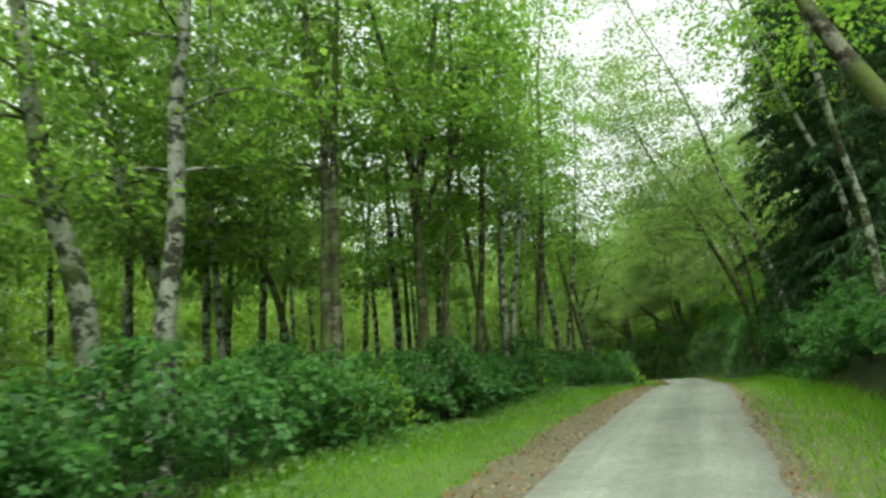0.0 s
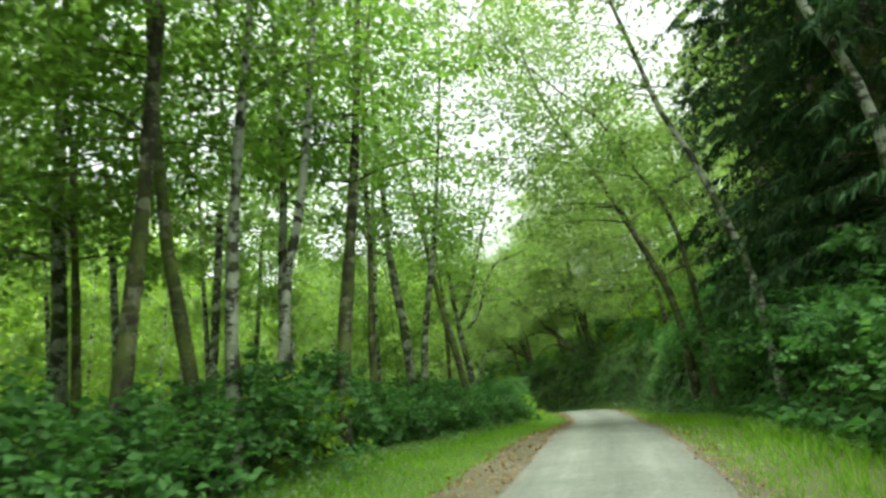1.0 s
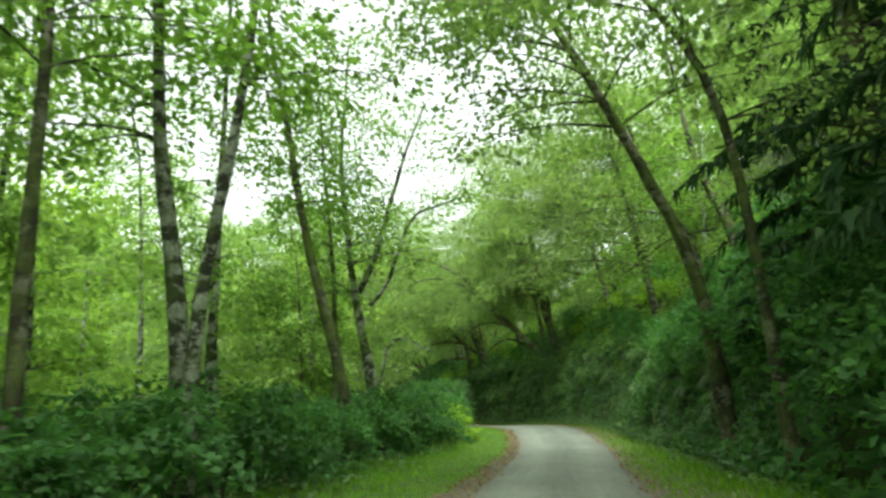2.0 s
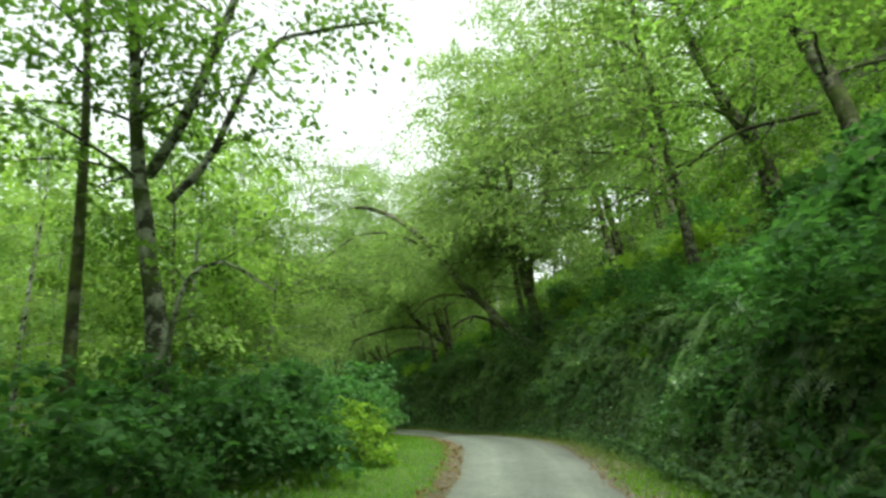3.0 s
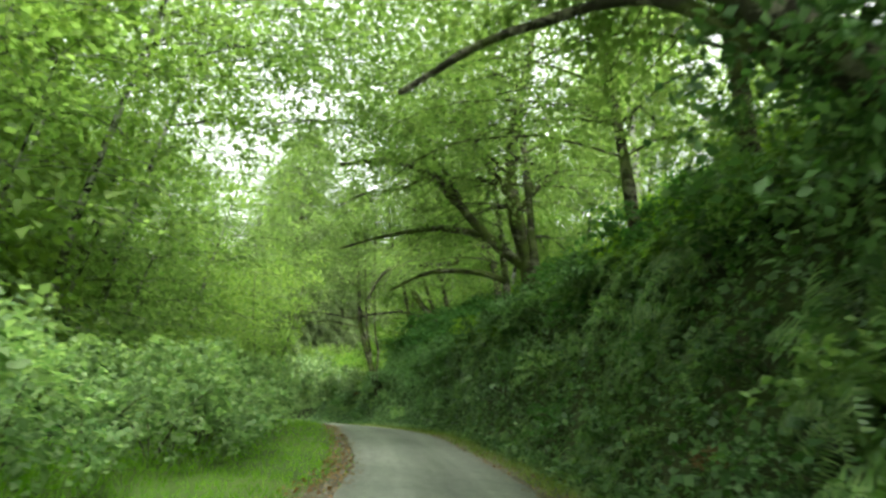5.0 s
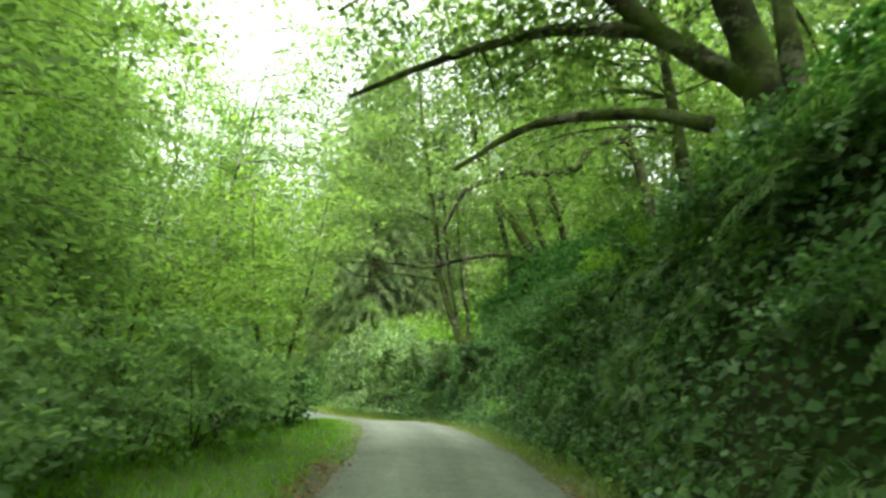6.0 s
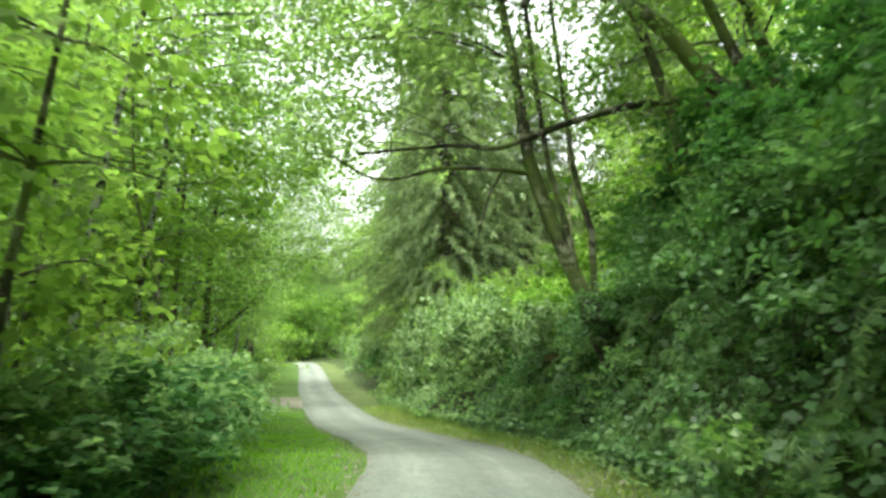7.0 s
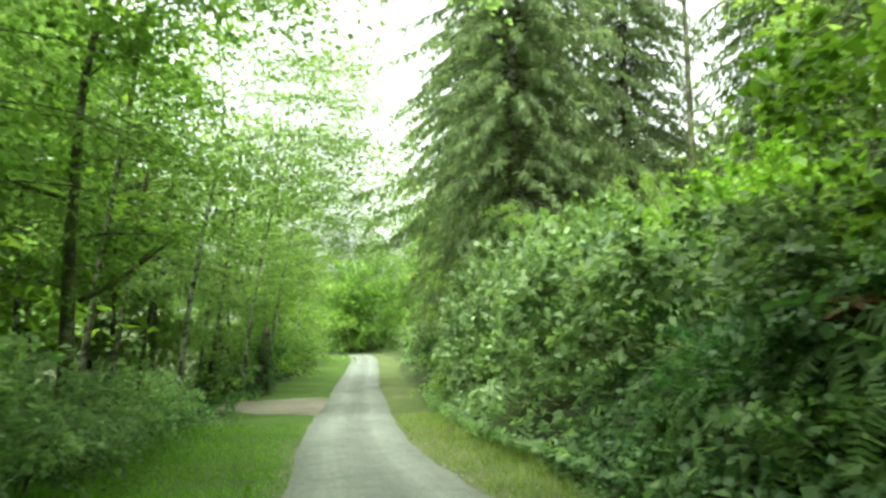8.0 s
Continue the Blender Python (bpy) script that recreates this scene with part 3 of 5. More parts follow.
def spruce(name, label, x, y, height, radius, lowest, n_tiers, sprig, seed_lean=(0, 0), needles=NEEDLE, group="conifers", fill=26, column=0.75, per_tier=7, slim=0.28, hang=1.1, sag=0.38):
    """A spruce: straight trunk, tiers of drooping boughs hung with needle sprigs."""
    z0 = float(ground_z(x, y)[0])
    root = thing(name, (x, y, z0), label, "conifer tree", group)
    h = np.linspace(-0.5, height, 24)
    line = np.stack([h * seed_lean[0], h * seed_lean[1], h], -1)
    part("trunk", mesh_np("trunk", *tube(line, np.linspace(height * 0.018, 0.02, 24), 10, 0.06), BARK_DARK, None, True), root)
    boughs, cs, alongs = [], [], []
    for k in range(n_tiers):
        u = (k + rng.uniform(0, 0.6)) / n_tiers
        hz = lowest + (height - lowest) * u
        reach = radius * (1 - u) ** column + 0.25
        for _ in range(per_tier):
            az, ln = rng.uniform(0, 6.28), reach * rng.uniform(0.5, 1.12)
            d = np.array([np.cos(az), np.sin(az), 0])
            bl = branch_line(np.array([hz * seed_lean[0], hz * seed_lean[1], hz + rng.uniform(-0.5, 0.5) * (height - lowest) / n_tiers]), d, ln, rng.uniform(-0.05, 0.2), sag * rng.uniform(0.7, 1.3), 8)
            if abs(float(lane_coords(x + bl[-1, 0], y + bl[-1, 1])[1][0])) < 2.6 and bl[-1, 2] < 6.0:
                continue
            boughs.append(tube(bl[::2], np.linspace(0.035, 0.012, 4), 3, 0.1))
            m = max(6, int(fill * ln))
            fall = rng.uniform(0.15, hang, (m, 1))
            f = rng.uniform(0.26, 1.0, m) * 7
            i = np.clip(f.astype(int), 0, 6)
            w = (f - i)[:, None]
            p = bl[i] * (1 - w) + bl[i + 1] * w
            sd = np.stack([-np.full(m, d[1]), np.full(m, d[0]), np.zeros(m)], -1) * rng.choice((-1, 1), (m, 1))
            al = unit(sd * rng.uniform(0.1, 1.0, (m, 1)) + d * rng.uniform(0.1, 1.0, (m, 1)) + rng.normal(0, 0.25, (m, 3)) - np.array([0, 0, 1.0]) * fall)
            cs.append(p + al * sprig * rng.uniform(0.3, 1.1, (m, 1))), alongs.append(al)
    tagged(part("bough_frame", mesh_np("bough_frame", *joined(boughs), BARK_DARK, None, True), root), kind="stuff")
    c, al = np.vstack(cs), np.vstack(alongs)
    v, f = leaf_quads(c, al, unit(rng.normal(0, 0.6, (len(c), 3)) + (0, 0, 0.8)), sprig * rng.uniform(0.7, 1.3, len(c)), slim, simple=True)
    tagged(part("needles", mesh_np("needles", v, f, needles), root), kind="stuff")
    return root

# ---- trees on the level ground beside the lane ----
GREY = "slender alder with mottled grey lichen bark and moss, in undergrowth"
DARK = "slim dark mossy alder trunk rising out of the undergrowth"
tree("alder_tree", GREY, [([(-8, 7.2, 2.3), (-8.4, 6.8, 4.4), (-8.6, 6.5, 6.8)], 0.25)], top=13)
tree("alder_tree", GREY, [([(-7.2, 7.9, 2.1), (-7.1, 8, 3.5), (-7.1, 8, 5.2), (-7, 8.1, 7.1)], 0.21)], bark=BARK_PALE, top=14)
tree("alder_tree", DARK, [([(-9.6, 10.4, 2.8), (-10.1, 9.9, 5), (-10.6, 9.5, 8.1)], 0.2)], bark=BARK, top=13)
tree("alder_tree", GREY, [([(-9.5, 12, 2.1), (-9.6, 11.9, 4.5), (-9.6, 11.9, 7.7)], 0.12)], bark=BARK_PALE, top=13)
tree("alder_tree", DARK, [([(-10, 15, 2.8), (-10.6, 14.6, 4.6), (-11.2, 14.2, 6)], 0.16)], bark=BARK_DARK, top=10)
tree("alder_tree", "alder with two dark stems from one root", [([(-6.9, 11.9, 2.2), (-6.85, 12, 5.9), (-7.1, 11.8, 9.1)], 0.16), ([(-6.8, 12.05, 1), (-6.7, 12.1, 5.3), (-6.5, 12.2, 9.1)], 0.15)], bark=BARK_DARK, top=14, crown_from=5)
tree("alder_tree", "forked dark alder with a crooked rising limb", [([(-6.1, 15, 2.3), (-6.1, 15, 4.5), (-6.2, 14.9, 6.8), (-6.9, 14.6, 10.4)], 0.19), ([(-6.1, 14.95, 5.0), (-5.8, 15, 6.6), (-5.3, 15.3, 10.3)], 0.12)], [([(-5.9, 15, 4.6), (-5.6, 15.1, 5.6), (-5.2, 15.3, 5.9), (-4.9, 15.4, 7.6), (-4.3, 15.7, 10.3)], 0.08)], bark=BARK_DARK, top=14, crown_from=6)
tree("alder_tree", DARK, [([(-5.6, 15.2, 2.1), (-5.5, 15.3, 3.7), (-5.4, 15.3, 4.8), (-5.2, 15.4, 7)], 0.1)], bark=BARK_DARK, top=13, crown_from=5)
tree("alder_tree", DARK, [([(-5.6, 17.4, 1), (-5.4, 17.5, 3), (-5.2, 17.5, 5.2), (-5, 17.6, 8.8)], 0.13)], bark=BARK_DARK, top=14, crown_from=6)
tree("alder_tree", "leaning brown alder trunk among brambles", [([(-5.8, 19.1, 1.5), (-6, 18.9, 3.3), (-6.1, 18.8, 4.8), (-6.2, 18.8, 6.1)], 0.14)], bark=BARK_DARK, top=12)
tree("alder_tree", GREY, [([(-5.3, 19.3, 1), (-5.3, 19.3, 2.8), (-5.2, 19.4, 4.9), (-5, 19.5, 7.1)], 0.13)], bark=BARK_PALE, top=13, crown_from=5)
tree("alder_tree", DARK, [([(-9.3, 20.7, 2.1), (-9.4, 20.7, 4.5), (-9.4, 20.7, 8.1)], 0.2)], bark=BARK, top=15)
tree("alder_tree", DARK, [([(-8.9, 20.6, 2.3), (-8.9, 20.5, 4.4), (-9, 20.5, 5.9)], 0.12)], bark=BARK_DARK, top=11)
tree("alder_tree", GREY, [([(-5.7, 21.6, 1.7), (-5.6, 21.7, 3.4), (-5.3, 21.8, 4.9), (-5, 22, 8.6)], 0.13)], bark=BARK_PALE, top=13, crown_from=5)
tree("alder_tree", GREY, [([(-6.4, 23.1, 1.0), (-6.4, 23.1, 3.4), (-6.3, 23.1, 5.7), (-6.4, 23.1, 9.5)], 0.13)], bark=BARK_PALE, top=14, crown_from=6)
tree("alder_tree", "dark ivy-clad alder trunk with a leafy burl", [([(-5.1, 22.8, 1.8), (-4.9, 22.9, 3.8), (-4.7, 23, 6), (-4.5, 23.1, 9.1)], 0.17)], bark=BARK_DARK, top=14, crown_from=5)
tree("alder_tree", DARK, [([(-6.1, 27.4, 2.4), (-6, 27.4, 5), (-6, 27.4, 8)], 0.13)], bark=BARK_DARK, top=13, crown_from=5)
tree("alder_tree", GREY, [([(-6, 30.2, 2.5), (-6.3, 30.1, 5.1), (-6.5, 30.1, 9.5)], 0.2)], bark=BARK, top=14, crown_from=5)
tree("alder_tree", GREY, [([(-5.3, 29.6, 2.4), (-4.8, 29.8, 5.7), (-4.3, 29.9, 10.2)], 0.14)], bark=BARK, top=14, crown_from=6)
tree("alder_tree", DARK, [([(-9.2, 37, 3.2), (-9, 37, 7.8), (-8.9, 37.1, 11.5)], 0.2)], bark=BARK, top=14)
tree("alder_tree", "stout dark alder leaning over shrubs", [([(-5.7, 36.7, 1.1), (-6, 36.5, 2.8), (-6.3, 36.3, 4.2), (-6.5, 36.1, 5.6)], 0.2)], bark=BARK_DARK, top=12, crown_from=6, spread=2.2)
tree("alder_tree", DARK, [([(-6.9, 39.6, 1.3), (-6.9, 39.5, 4.5), (-7.1, 39.4, 7.6)], 0.13)], bark=BARK_DARK, top=12, crown_from=6, spread=2.2)
tree("alder_tree", "grey alder forking into long rising limbs", [([(-6.1, 40.4, 1.3), (-6.4, 40.3, 3.1), (-6.6, 40.2, 4.7), (-6.8, 40.1, 8)], 0.22)], [([(-6.4, 40.3, 3.9), (-6, 40.5, 4.8), (-5.5, 40.7, 6.5), (-5, 41, 8.3), (-4.4, 41.4, 10)], 0.1), ([(-6.1, 40.4, 3.5), (-5.6, 40.6, 4.2), (-4.9, 41, 6.1), (-4.1, 41.4, 6.6), (-3.3, 42, 7)], 0.07), ([(-5.9, 40.2, 1.0), (-5.6, 39.9, 1.6), (-5.5, 40, 2.2), (-5.1, 40.2, 2.5), (-4.4, 40.5, 2.1)], 0.045)], bark=BARK, top=12, crown_from=4.5, spread=2.6, per_m=3.4, n_branches=34, size=0.12)

# ---- leaning trees on the bank side ----
LEAN = "pale alder leaning far out over the lane from the bank"
ROADWARD = (-0.7, -0.1)
tree("leaning_alder", LEAN, [([(2.7, 25.9, 2.7), (2.4, 26, 4), (1.9, 26.1, 5.7), (1.4, 26.1, 6.8), (0.7, 26.2, 9.6), (-0.2, 26.3, 12.3)], 0.12)], bark=BARK, top=15, crown_from=7, lean_on=1, spread=3.2, n_branches=34, leaf=HAZY, per=26, per_m=3.4, size=0.13)
tree("leaning_alder", LEAN, [([(2, 34.3, 2.9), (1.1, 34.4, 5.5), (-0.2, 34.5, 8.4), (-1.5, 34.6, 11), (-2.3, 34.7, 14.1)], 0.19)], bark=BARK_DARK, top=16, crown_from=6, lean_on=1, n_branches=50, spread=4.6, leaf=HAZY, per=36, per_m=3.6, size=0.13)
tree("leaning_alder", LEAN, [([(2.0, 31.0, 4.8), (1, 31.1, 7.1), (0.1, 31.2, 8.9), (-0.7, 31.3, 9.7)], 0.11)], bark=BARK_DARK, top=13, crown_from=5, lean_on=1, n_branches=44, spread=4.4, leaf=HAZY, per=36, per_m=3.6, size=0.13)
tree("leaning_alder", LEAN, [([(3.1, 14.7, 3.7), (3, 14.8, 4.4), (2.8, 14.8, 5.7), (2.7, 14.8, 7.3)], 0.12)], bark=BARK, top=13, crown_from=7)
tree("leaning_alder", "thick mossy trunk leaning over the lane", [([(3.2, 8.8, 2.4), (2.3, 9.1, 3.9), (2, 9.2, 4.6), (1.7, 9.3, 5.4)], 0.19)], bark=BARK_DARK, top=12, crown_from=6, lean_on=1)
tree("leaning_alder", LEAN, [([(4.6, 23.6, 5.0), (3.8, 23.8, 7.8), (3.1, 23.9, 10.1), (2.2, 24, 12.8)], 0.16)], bark=BARK_PALE, top=14, crown_from=7, lean_on=1)
tree("leaning_alder", "mossy leaning tree on the steep leafy bank", [([(4.2, 46.9, 5.7), (3.6, 47, 6.9), (3.1, 47.2, 8.4), (2.7, 47.3, 9.8)], 0.25)], bark=BARK_DARK, top=9, crown_from=2.5, lean_on=1, bias=ROADWARD, spread=3.8, sag=0.5, n_branches=18, size=0.12)
tree("leaning_alder", "mossy leaning tree on the steep leafy bank", [([(5.1, 44.6, 5.8), (4.7, 44.8, 7), (4.3, 44.9, 8.3)], 0.25)], [([(4.8, 45, 5.9), (3.3, 45.4, 5.7), (2.2, 45.6, 5), (1.1, 45.9, 4.3)], 0.05)], bark=BARK_DARK, top=9, crown_from=2.5, lean_on=1, bias=ROADWARD, spread=3.6, sag=0.5, n_branches=18, size=0.12)
ivy_tree = tree("leaning_alder", "big ivy-hung bank tree with a limb arching over the lane", [([(-1.1, 57.2, 2.5), (-1.4, 57.2, 3.7), (-1.7, 57.2, 4.9), (-1.8, 57.2, 6.2)], 0.3), ([(-1.4, 57.2, 4.0), (-1.4, 57.2, 5.1), (-1.1, 57.2, 6.1)], 0.15)], [([(-1.2, 57, 1.8), (-1.6, 56.8, 2.1), (-2.2, 56.8, 2.6), (-2.9, 56.8, 3.3), (-3.4, 56.8, 3.8), (-3.9, 56.7, 4.2), (-4.8, 56.7, 5.4), (-6.2, 57.0, 6.8), (-7.6, 57.4, 7.6), (-8.8, 58, 7.9)], 0.17), ([(-4.6, 56.7, 5.0), (-6.2, 57.2, 6.3), (-8.2, 57.6, 6.6), (-10, 57.8, 5.6)], 0.06), ([(-1.75, 57.2, 5.2), (-3.2, 57.8, 7.5), (-4.8, 58.4, 9.2)], 0.1), ([(-2.9, 57.0, 3.3), (-3.7, 57.6, 3.9), (-4.66, 57.9, 4.1), (-5.4, 57.4, 3.85), (-5.9, 57.1, 3.3)], 0.07), ([(-2.0, 57.0, 2.2), (-2.74, 57.06, 2.82), (-3.3, 57.4, 3.1), (-3.83, 57.7, 3.16), (-4.44, 57.4, 2.79), (-4.9, 56.8, 2.1)], 0.075)], bark=BARK_DARK, top=10.5, crown_from=3.5, bias=ROADWARD, spread=4.8, n_branches=46, sag=0.55, leaf=OLD, size=0.12, per=46, per_m=4.6, leafy_limbs=0.4)
coat = np.repeat(np.array([(-1.0, 57.3, 0.8), (-1.1, 57.2, 1.8), (-1.2, 57.2, 2.4), (-1.3, 57.2, 3.0), (-1.5, 56.8, 2.0), (-1.9, 56.8, 2.4), (-0.6, 57.0, 2.6), (-0.2, 56.8, 2.2)]), 26, 0) + rng.normal(0, 0.42, (208, 3))
v, f = sprays(coat, rng.normal(0, 1, (208, 3)) - (0, 0, 0.6), 26, 0.38, 0.11, 0.5)
tagged(part("ivy_coat", mesh_np("ivy_coat", v - np.array(ivy_tree.location), f, IVY), ivy_tree, "dark ivy mantle hanging on the trunk"), kind="stuff")
tree("leaning_alder", "many-limbed mossy tree spreading low over the lane", [([(-6.2, 71.1, 0.1), (-6.6, 71, 1.8), (-7, 70.9, 3.4), (-7.5, 70.8, 5.2), (-7.5, 70.8, 7.5)], 0.36)], [([(-7, 70.9, 2.9), (-8.1, 70.7, 3.7), (-9.2, 70.5, 4.8), (-9.9, 70.3, 5.4), (-11.1, 70.1, 5.8), (-12.6, 69.8, 5.6)], 0.17), ([(-7.5, 70.8, 4.9), (-8.1, 70.7, 5.7), (-8.7, 70.6, 6.5), (-9.6, 70.4, 7.7)], 0.13), ([(-8.1, 70.7, 3.7), (-9.4, 70.4, 3.8), (-10.9, 70.1, 3.5), (-12.3, 69.8, 3)], 0.1), ([(-7.4, 70.8, 2.4), (-8.2, 70.7, 2.6), (-9.6, 70.4, 2.5), (-10.7, 70.2, 1.9)], 0.1), ([(-8.9, 70.5, 4.7), (-9.5, 70.3, 5.6), (-10.3, 70.1, 6.5), (-11.1, 70.0, 7.2)], 0.07), ([(-7.7, 70.6, 5.6), (-8.3, 70.4, 6.2), (-9.4, 70.3, 7.0), (-10.4, 70.2, 7.9)], 0.08), ([(-7.3, 70.8, 4.4), (-6.7, 70.9, 5.2), (-6.2, 71.0, 5.8), (-6.6, 71.0, 7.2), (-7.0, 71.0, 8.2)], 0.09), ([(-9.9, 70.3, 5.4), (-10.6, 70.0, 4.9), (-11.5, 69.7, 4.7), (-12.4, 69.5, 4.2)], 0.05)], bark=BARK_DARK, top=11, crown_from=3.4, bias=ROADWARD, spread=5.0, n_branches=44, sag=0.45, leaf=HAZY, size=0.12, per=32, per_m=3.4, leafy_limbs=0.6)
tree("leaning_alder", "dark tree on the bank top", [([(2.2, 60, 5.9), (1.9, 60, 7.5), (1.5, 60.1, 9.1), (0.7, 60.2, 9.9)], 0.21)], bark=BARK_DARK, top=10, crown_from=4, bias=ROADWARD, spread=3.5)
tree("leaning_alder", "thin pale tree on the bank top", [([(1.8, 62, 6.2), (1.5, 62, 7.7), (1, 62.1, 9.9)], 0.08)], bark=BARK_PALE, top=9, crown_from=4, bias=ROADWARD)
tree("leaning_alder", "dark tree on the bank top", [([(3.6, 58.5, 7.1), (3.3, 58.6, 8.6), (3.2, 58.7, 9.8)], 0.15)], bark=BARK_DARK, top=10, crown_from=4)
tree("leaning_alder", "dark tree on the bank top", [([(3.8, 55.8, 6.5), (3.6, 55.9, 7.5), (3.3, 56.1, 8.3)], 0.24)], bark=BARK_DARK, top=11, crown_from=3, bias=ROADWARD, spread=3.6, sag=0.5)
tree("alder_tree", "pale bare trunk standing behind the bank", [([(-3.9, 72.9, 3), (-4, 72.9, 4.6), (-4.1, 72.9, 6), (-4.4, 73, 8.2)], 0.2)], bark=BARK_PALE, top=12, crown_from=6)
tree("leaning_alder", "mossy three-stemmed tree on the bank with a long bare limb", [([(-15.9, 82.2, -1.7), (-16.25, 81.9, -0.9), (-16.5, 81.7, -0.2), (-16.8, 81.7, 0.5), (-17.1, 81.6, 1.4)], 0.17), ([(-15.85, 82.2, -2.2), (-16.1, 81.95, -1.2), (-16.1, 81.8, 0.2), (-16.3, 81.8, 0.8), (-16.4, 81.8, 1.3)], 0.07), ([(-15.95, 82.2, -2.2), (-16.25, 81.9, -1.2), (-16.5, 81.7, 0.3), (-16.7, 81.7, 1), (-16.8, 81.7, 1.3)], 0.08)], [([(-17, 81.6, 1.2), (-17.5, 81.4, 1.3), (-18.5, 81.1, 1.4), (-19.1, 80.9, 1.3), (-19.8, 80.7, 1.3), (-20.8, 80.4, 1.9)], 0.045), ([(-17.5, 81.4, 1.3), (-17.7, 81.3, 0.9), (-17.8, 81.3, 0.6), (-17.9, 81.3, 0.3), (-18, 81.3, 0)], 0.03)], bark=BARK_DARK, top=11, crown_from=4.6, bias=(-0.7, -0.5), spread=4.0, n_branches=20, per_m=3.2, leaf=HAZY, size=0.115, per=32)
tree("leaning_alder", "mossy tree on the bank with a crooked limb over the lane", [([(-10.2, 80.3, 3.5), (-10.7, 80.1, 5.1), (-11.2, 79.8, 7)], 0.2)], [([(-10.7, 80.1, 5.1), (-11.5, 79.7, 4.9), (-12, 79.5, 4.2), (-13.2, 79, 4), (-14.1, 78.6, 3.8), (-14.7, 78.3, 3.4), (-15.2, 78.1, 2.3)], 0.15), ([(-14, 78.6, 3.8), (-13.5, 78.8, 4.2), (-12.7, 79.2, 4.7), (-12, 79.5, 5.2)], 0.06)], bark=BARK_DARK, top=15, crown_from=2, bias=(-0.6, 0.1), spread=4.8, sag=0.45, n_branches=48, leaf=HAZY, size=0.12, per=32, per_m=4.6, leafy_limbs=0.5)
tree("leaning_alder", "leaning forked tree on the bank with a low straight limb", [([(-13, 82.8, 1.2), (-13.8, 82.6, 2), (-14.4, 82.5, 2.5), (-15, 82.3, 3.4), (-15.6, 82.2, 4)], 0.2), ([(-14.8, 82.4, 1.3), (-15, 82.3, 2.2), (-15.3, 82.2, 3.3), (-15.6, 82.2, 4)], 0.09), ([(-13.6, 82.7, 1.8), (-13.8, 82.6, 2.3), (-14.1, 82.5, 3), (-14.4, 82.4, 3.8)], 0.1)], [([(-13.8, 82.1, 1.9), (-14.9, 81.8, 2.1), (-15.8, 81.5, 2), (-16.7, 81.3, 1.8), (-17.4, 81.1, 1.6), (-18.2, 80.8, 1.7), (-19.8, 80.4, 1.7)], 0.07)], bark=BARK_DARK, top=12, crown_from=4, bias=(-0.6, 0.1), spread=4.2, n_branches=16, leaf=HAZY, size=0.125, per=26)

# trees along the bank top whose boughs sweep down over the lane
for s_at, d_at, high, lean in ((88, 4.6, 11, 0.12), (94, 5.0, 11, 0.16), (101, 3.8, 11, 0.12), (105.5, 4.2, 9.5, 0.16), (110, 3.7, 9.5, 0.12), (114.5, 4.4, 10.5, 0.14)):
    x, y = (float(q) for q in lane_point(s_at, d_at))
    z = float(ground_z(x, y)[0])
    tree("leaning_alder", "mossy bank-top alder with pale boughs sweeping over the lane", [([(x, y, z + 0.4), (x - lean * 4, y - lean, z + 3.5), (x - lean * 9, y - lean * 2, z + 7)], 0.17)], bark=BARK_DARK, leaf=OLD, top=high, crown_from=2.0, bias=ROADWARD, spread=5.0, n_branches=44, sag=0.55, per=30, per_m=3.8, size=0.12, lean_on=0.8)

tree("leaning_alder", "dense leafy alder on the bank top reaching over the lane", [([(-13.2, 84.6, 0.4), (-13.8, 84.2, 3.0), (-14.6, 83.8, 6.0)], 0.17)], bark=BARK_DARK, top=15, crown_from=2.6, bias=(-0.8, -0.4), spread=5.0, n_branches=46, sag=0.45, leaf=HAZY, size=0.12, per=32, per_m=3.6)

tree("bank_alder", "bushy yellow-green maple standing where the bank runs out", [([(-16.0, 86.0, -1.5), (-16.1, 85.9, 1.0), (-16.2, 85.8, 3.0)], 0.12)], bark=BARK_DARK, top=7.0, crown_from=0.8, spread=3.0, n_branches=52, leaf=MAPLEY, size=0.13, per=34)

# ---- trees on the inner side of the bend and further on ----
tree("alder_tree", "slim pale birch-like tree with bare side twigs", [([(-24.8, 79.2, -0.8), (-24.8, 79.3, 0.3), (-24.7, 79.6, 2), (-24.7, 79.6, 2.8)], 0.11)], bark=BARK_PALE, top=12, crown_from=3)
tree("alder_tree", DARK, [([(-27.7, 81.8, -1.7), (-27.7, 81.8, -0.4), (-27.6, 81.9, 2.8)], 0.13)], bark=BARK_DARK, top=12, crown_from=3.5, spread=3)
tree("alder_tree", DARK, [([(-29.4, 83.9, -1.7), (-29.3, 83.9, -0.3), (-29.3, 84, 1.7)], 0.15)], [([(-29.8, 84.2, -1.9), (-29.6, 84.8, -1.5), (-29.4, 85.6, -0.8)], 0.06)], bark=BARK_DARK, top=12, crown_from=3, spread=3.2)
tree("young_tree", "young broadleaf tree with bright yellow-green leaves", [([(-23.4, 78.9, -1.5), (-23.5, 78.8, -0.5), (-23.8, 78.5, 1)], 0.08)], bark=BARK_DARK, leaf=BRIGHT, top=7.4, crown_from=0.8, spread=3.4, n_branches=34, per=28, per_m=3.6, size=0.15)

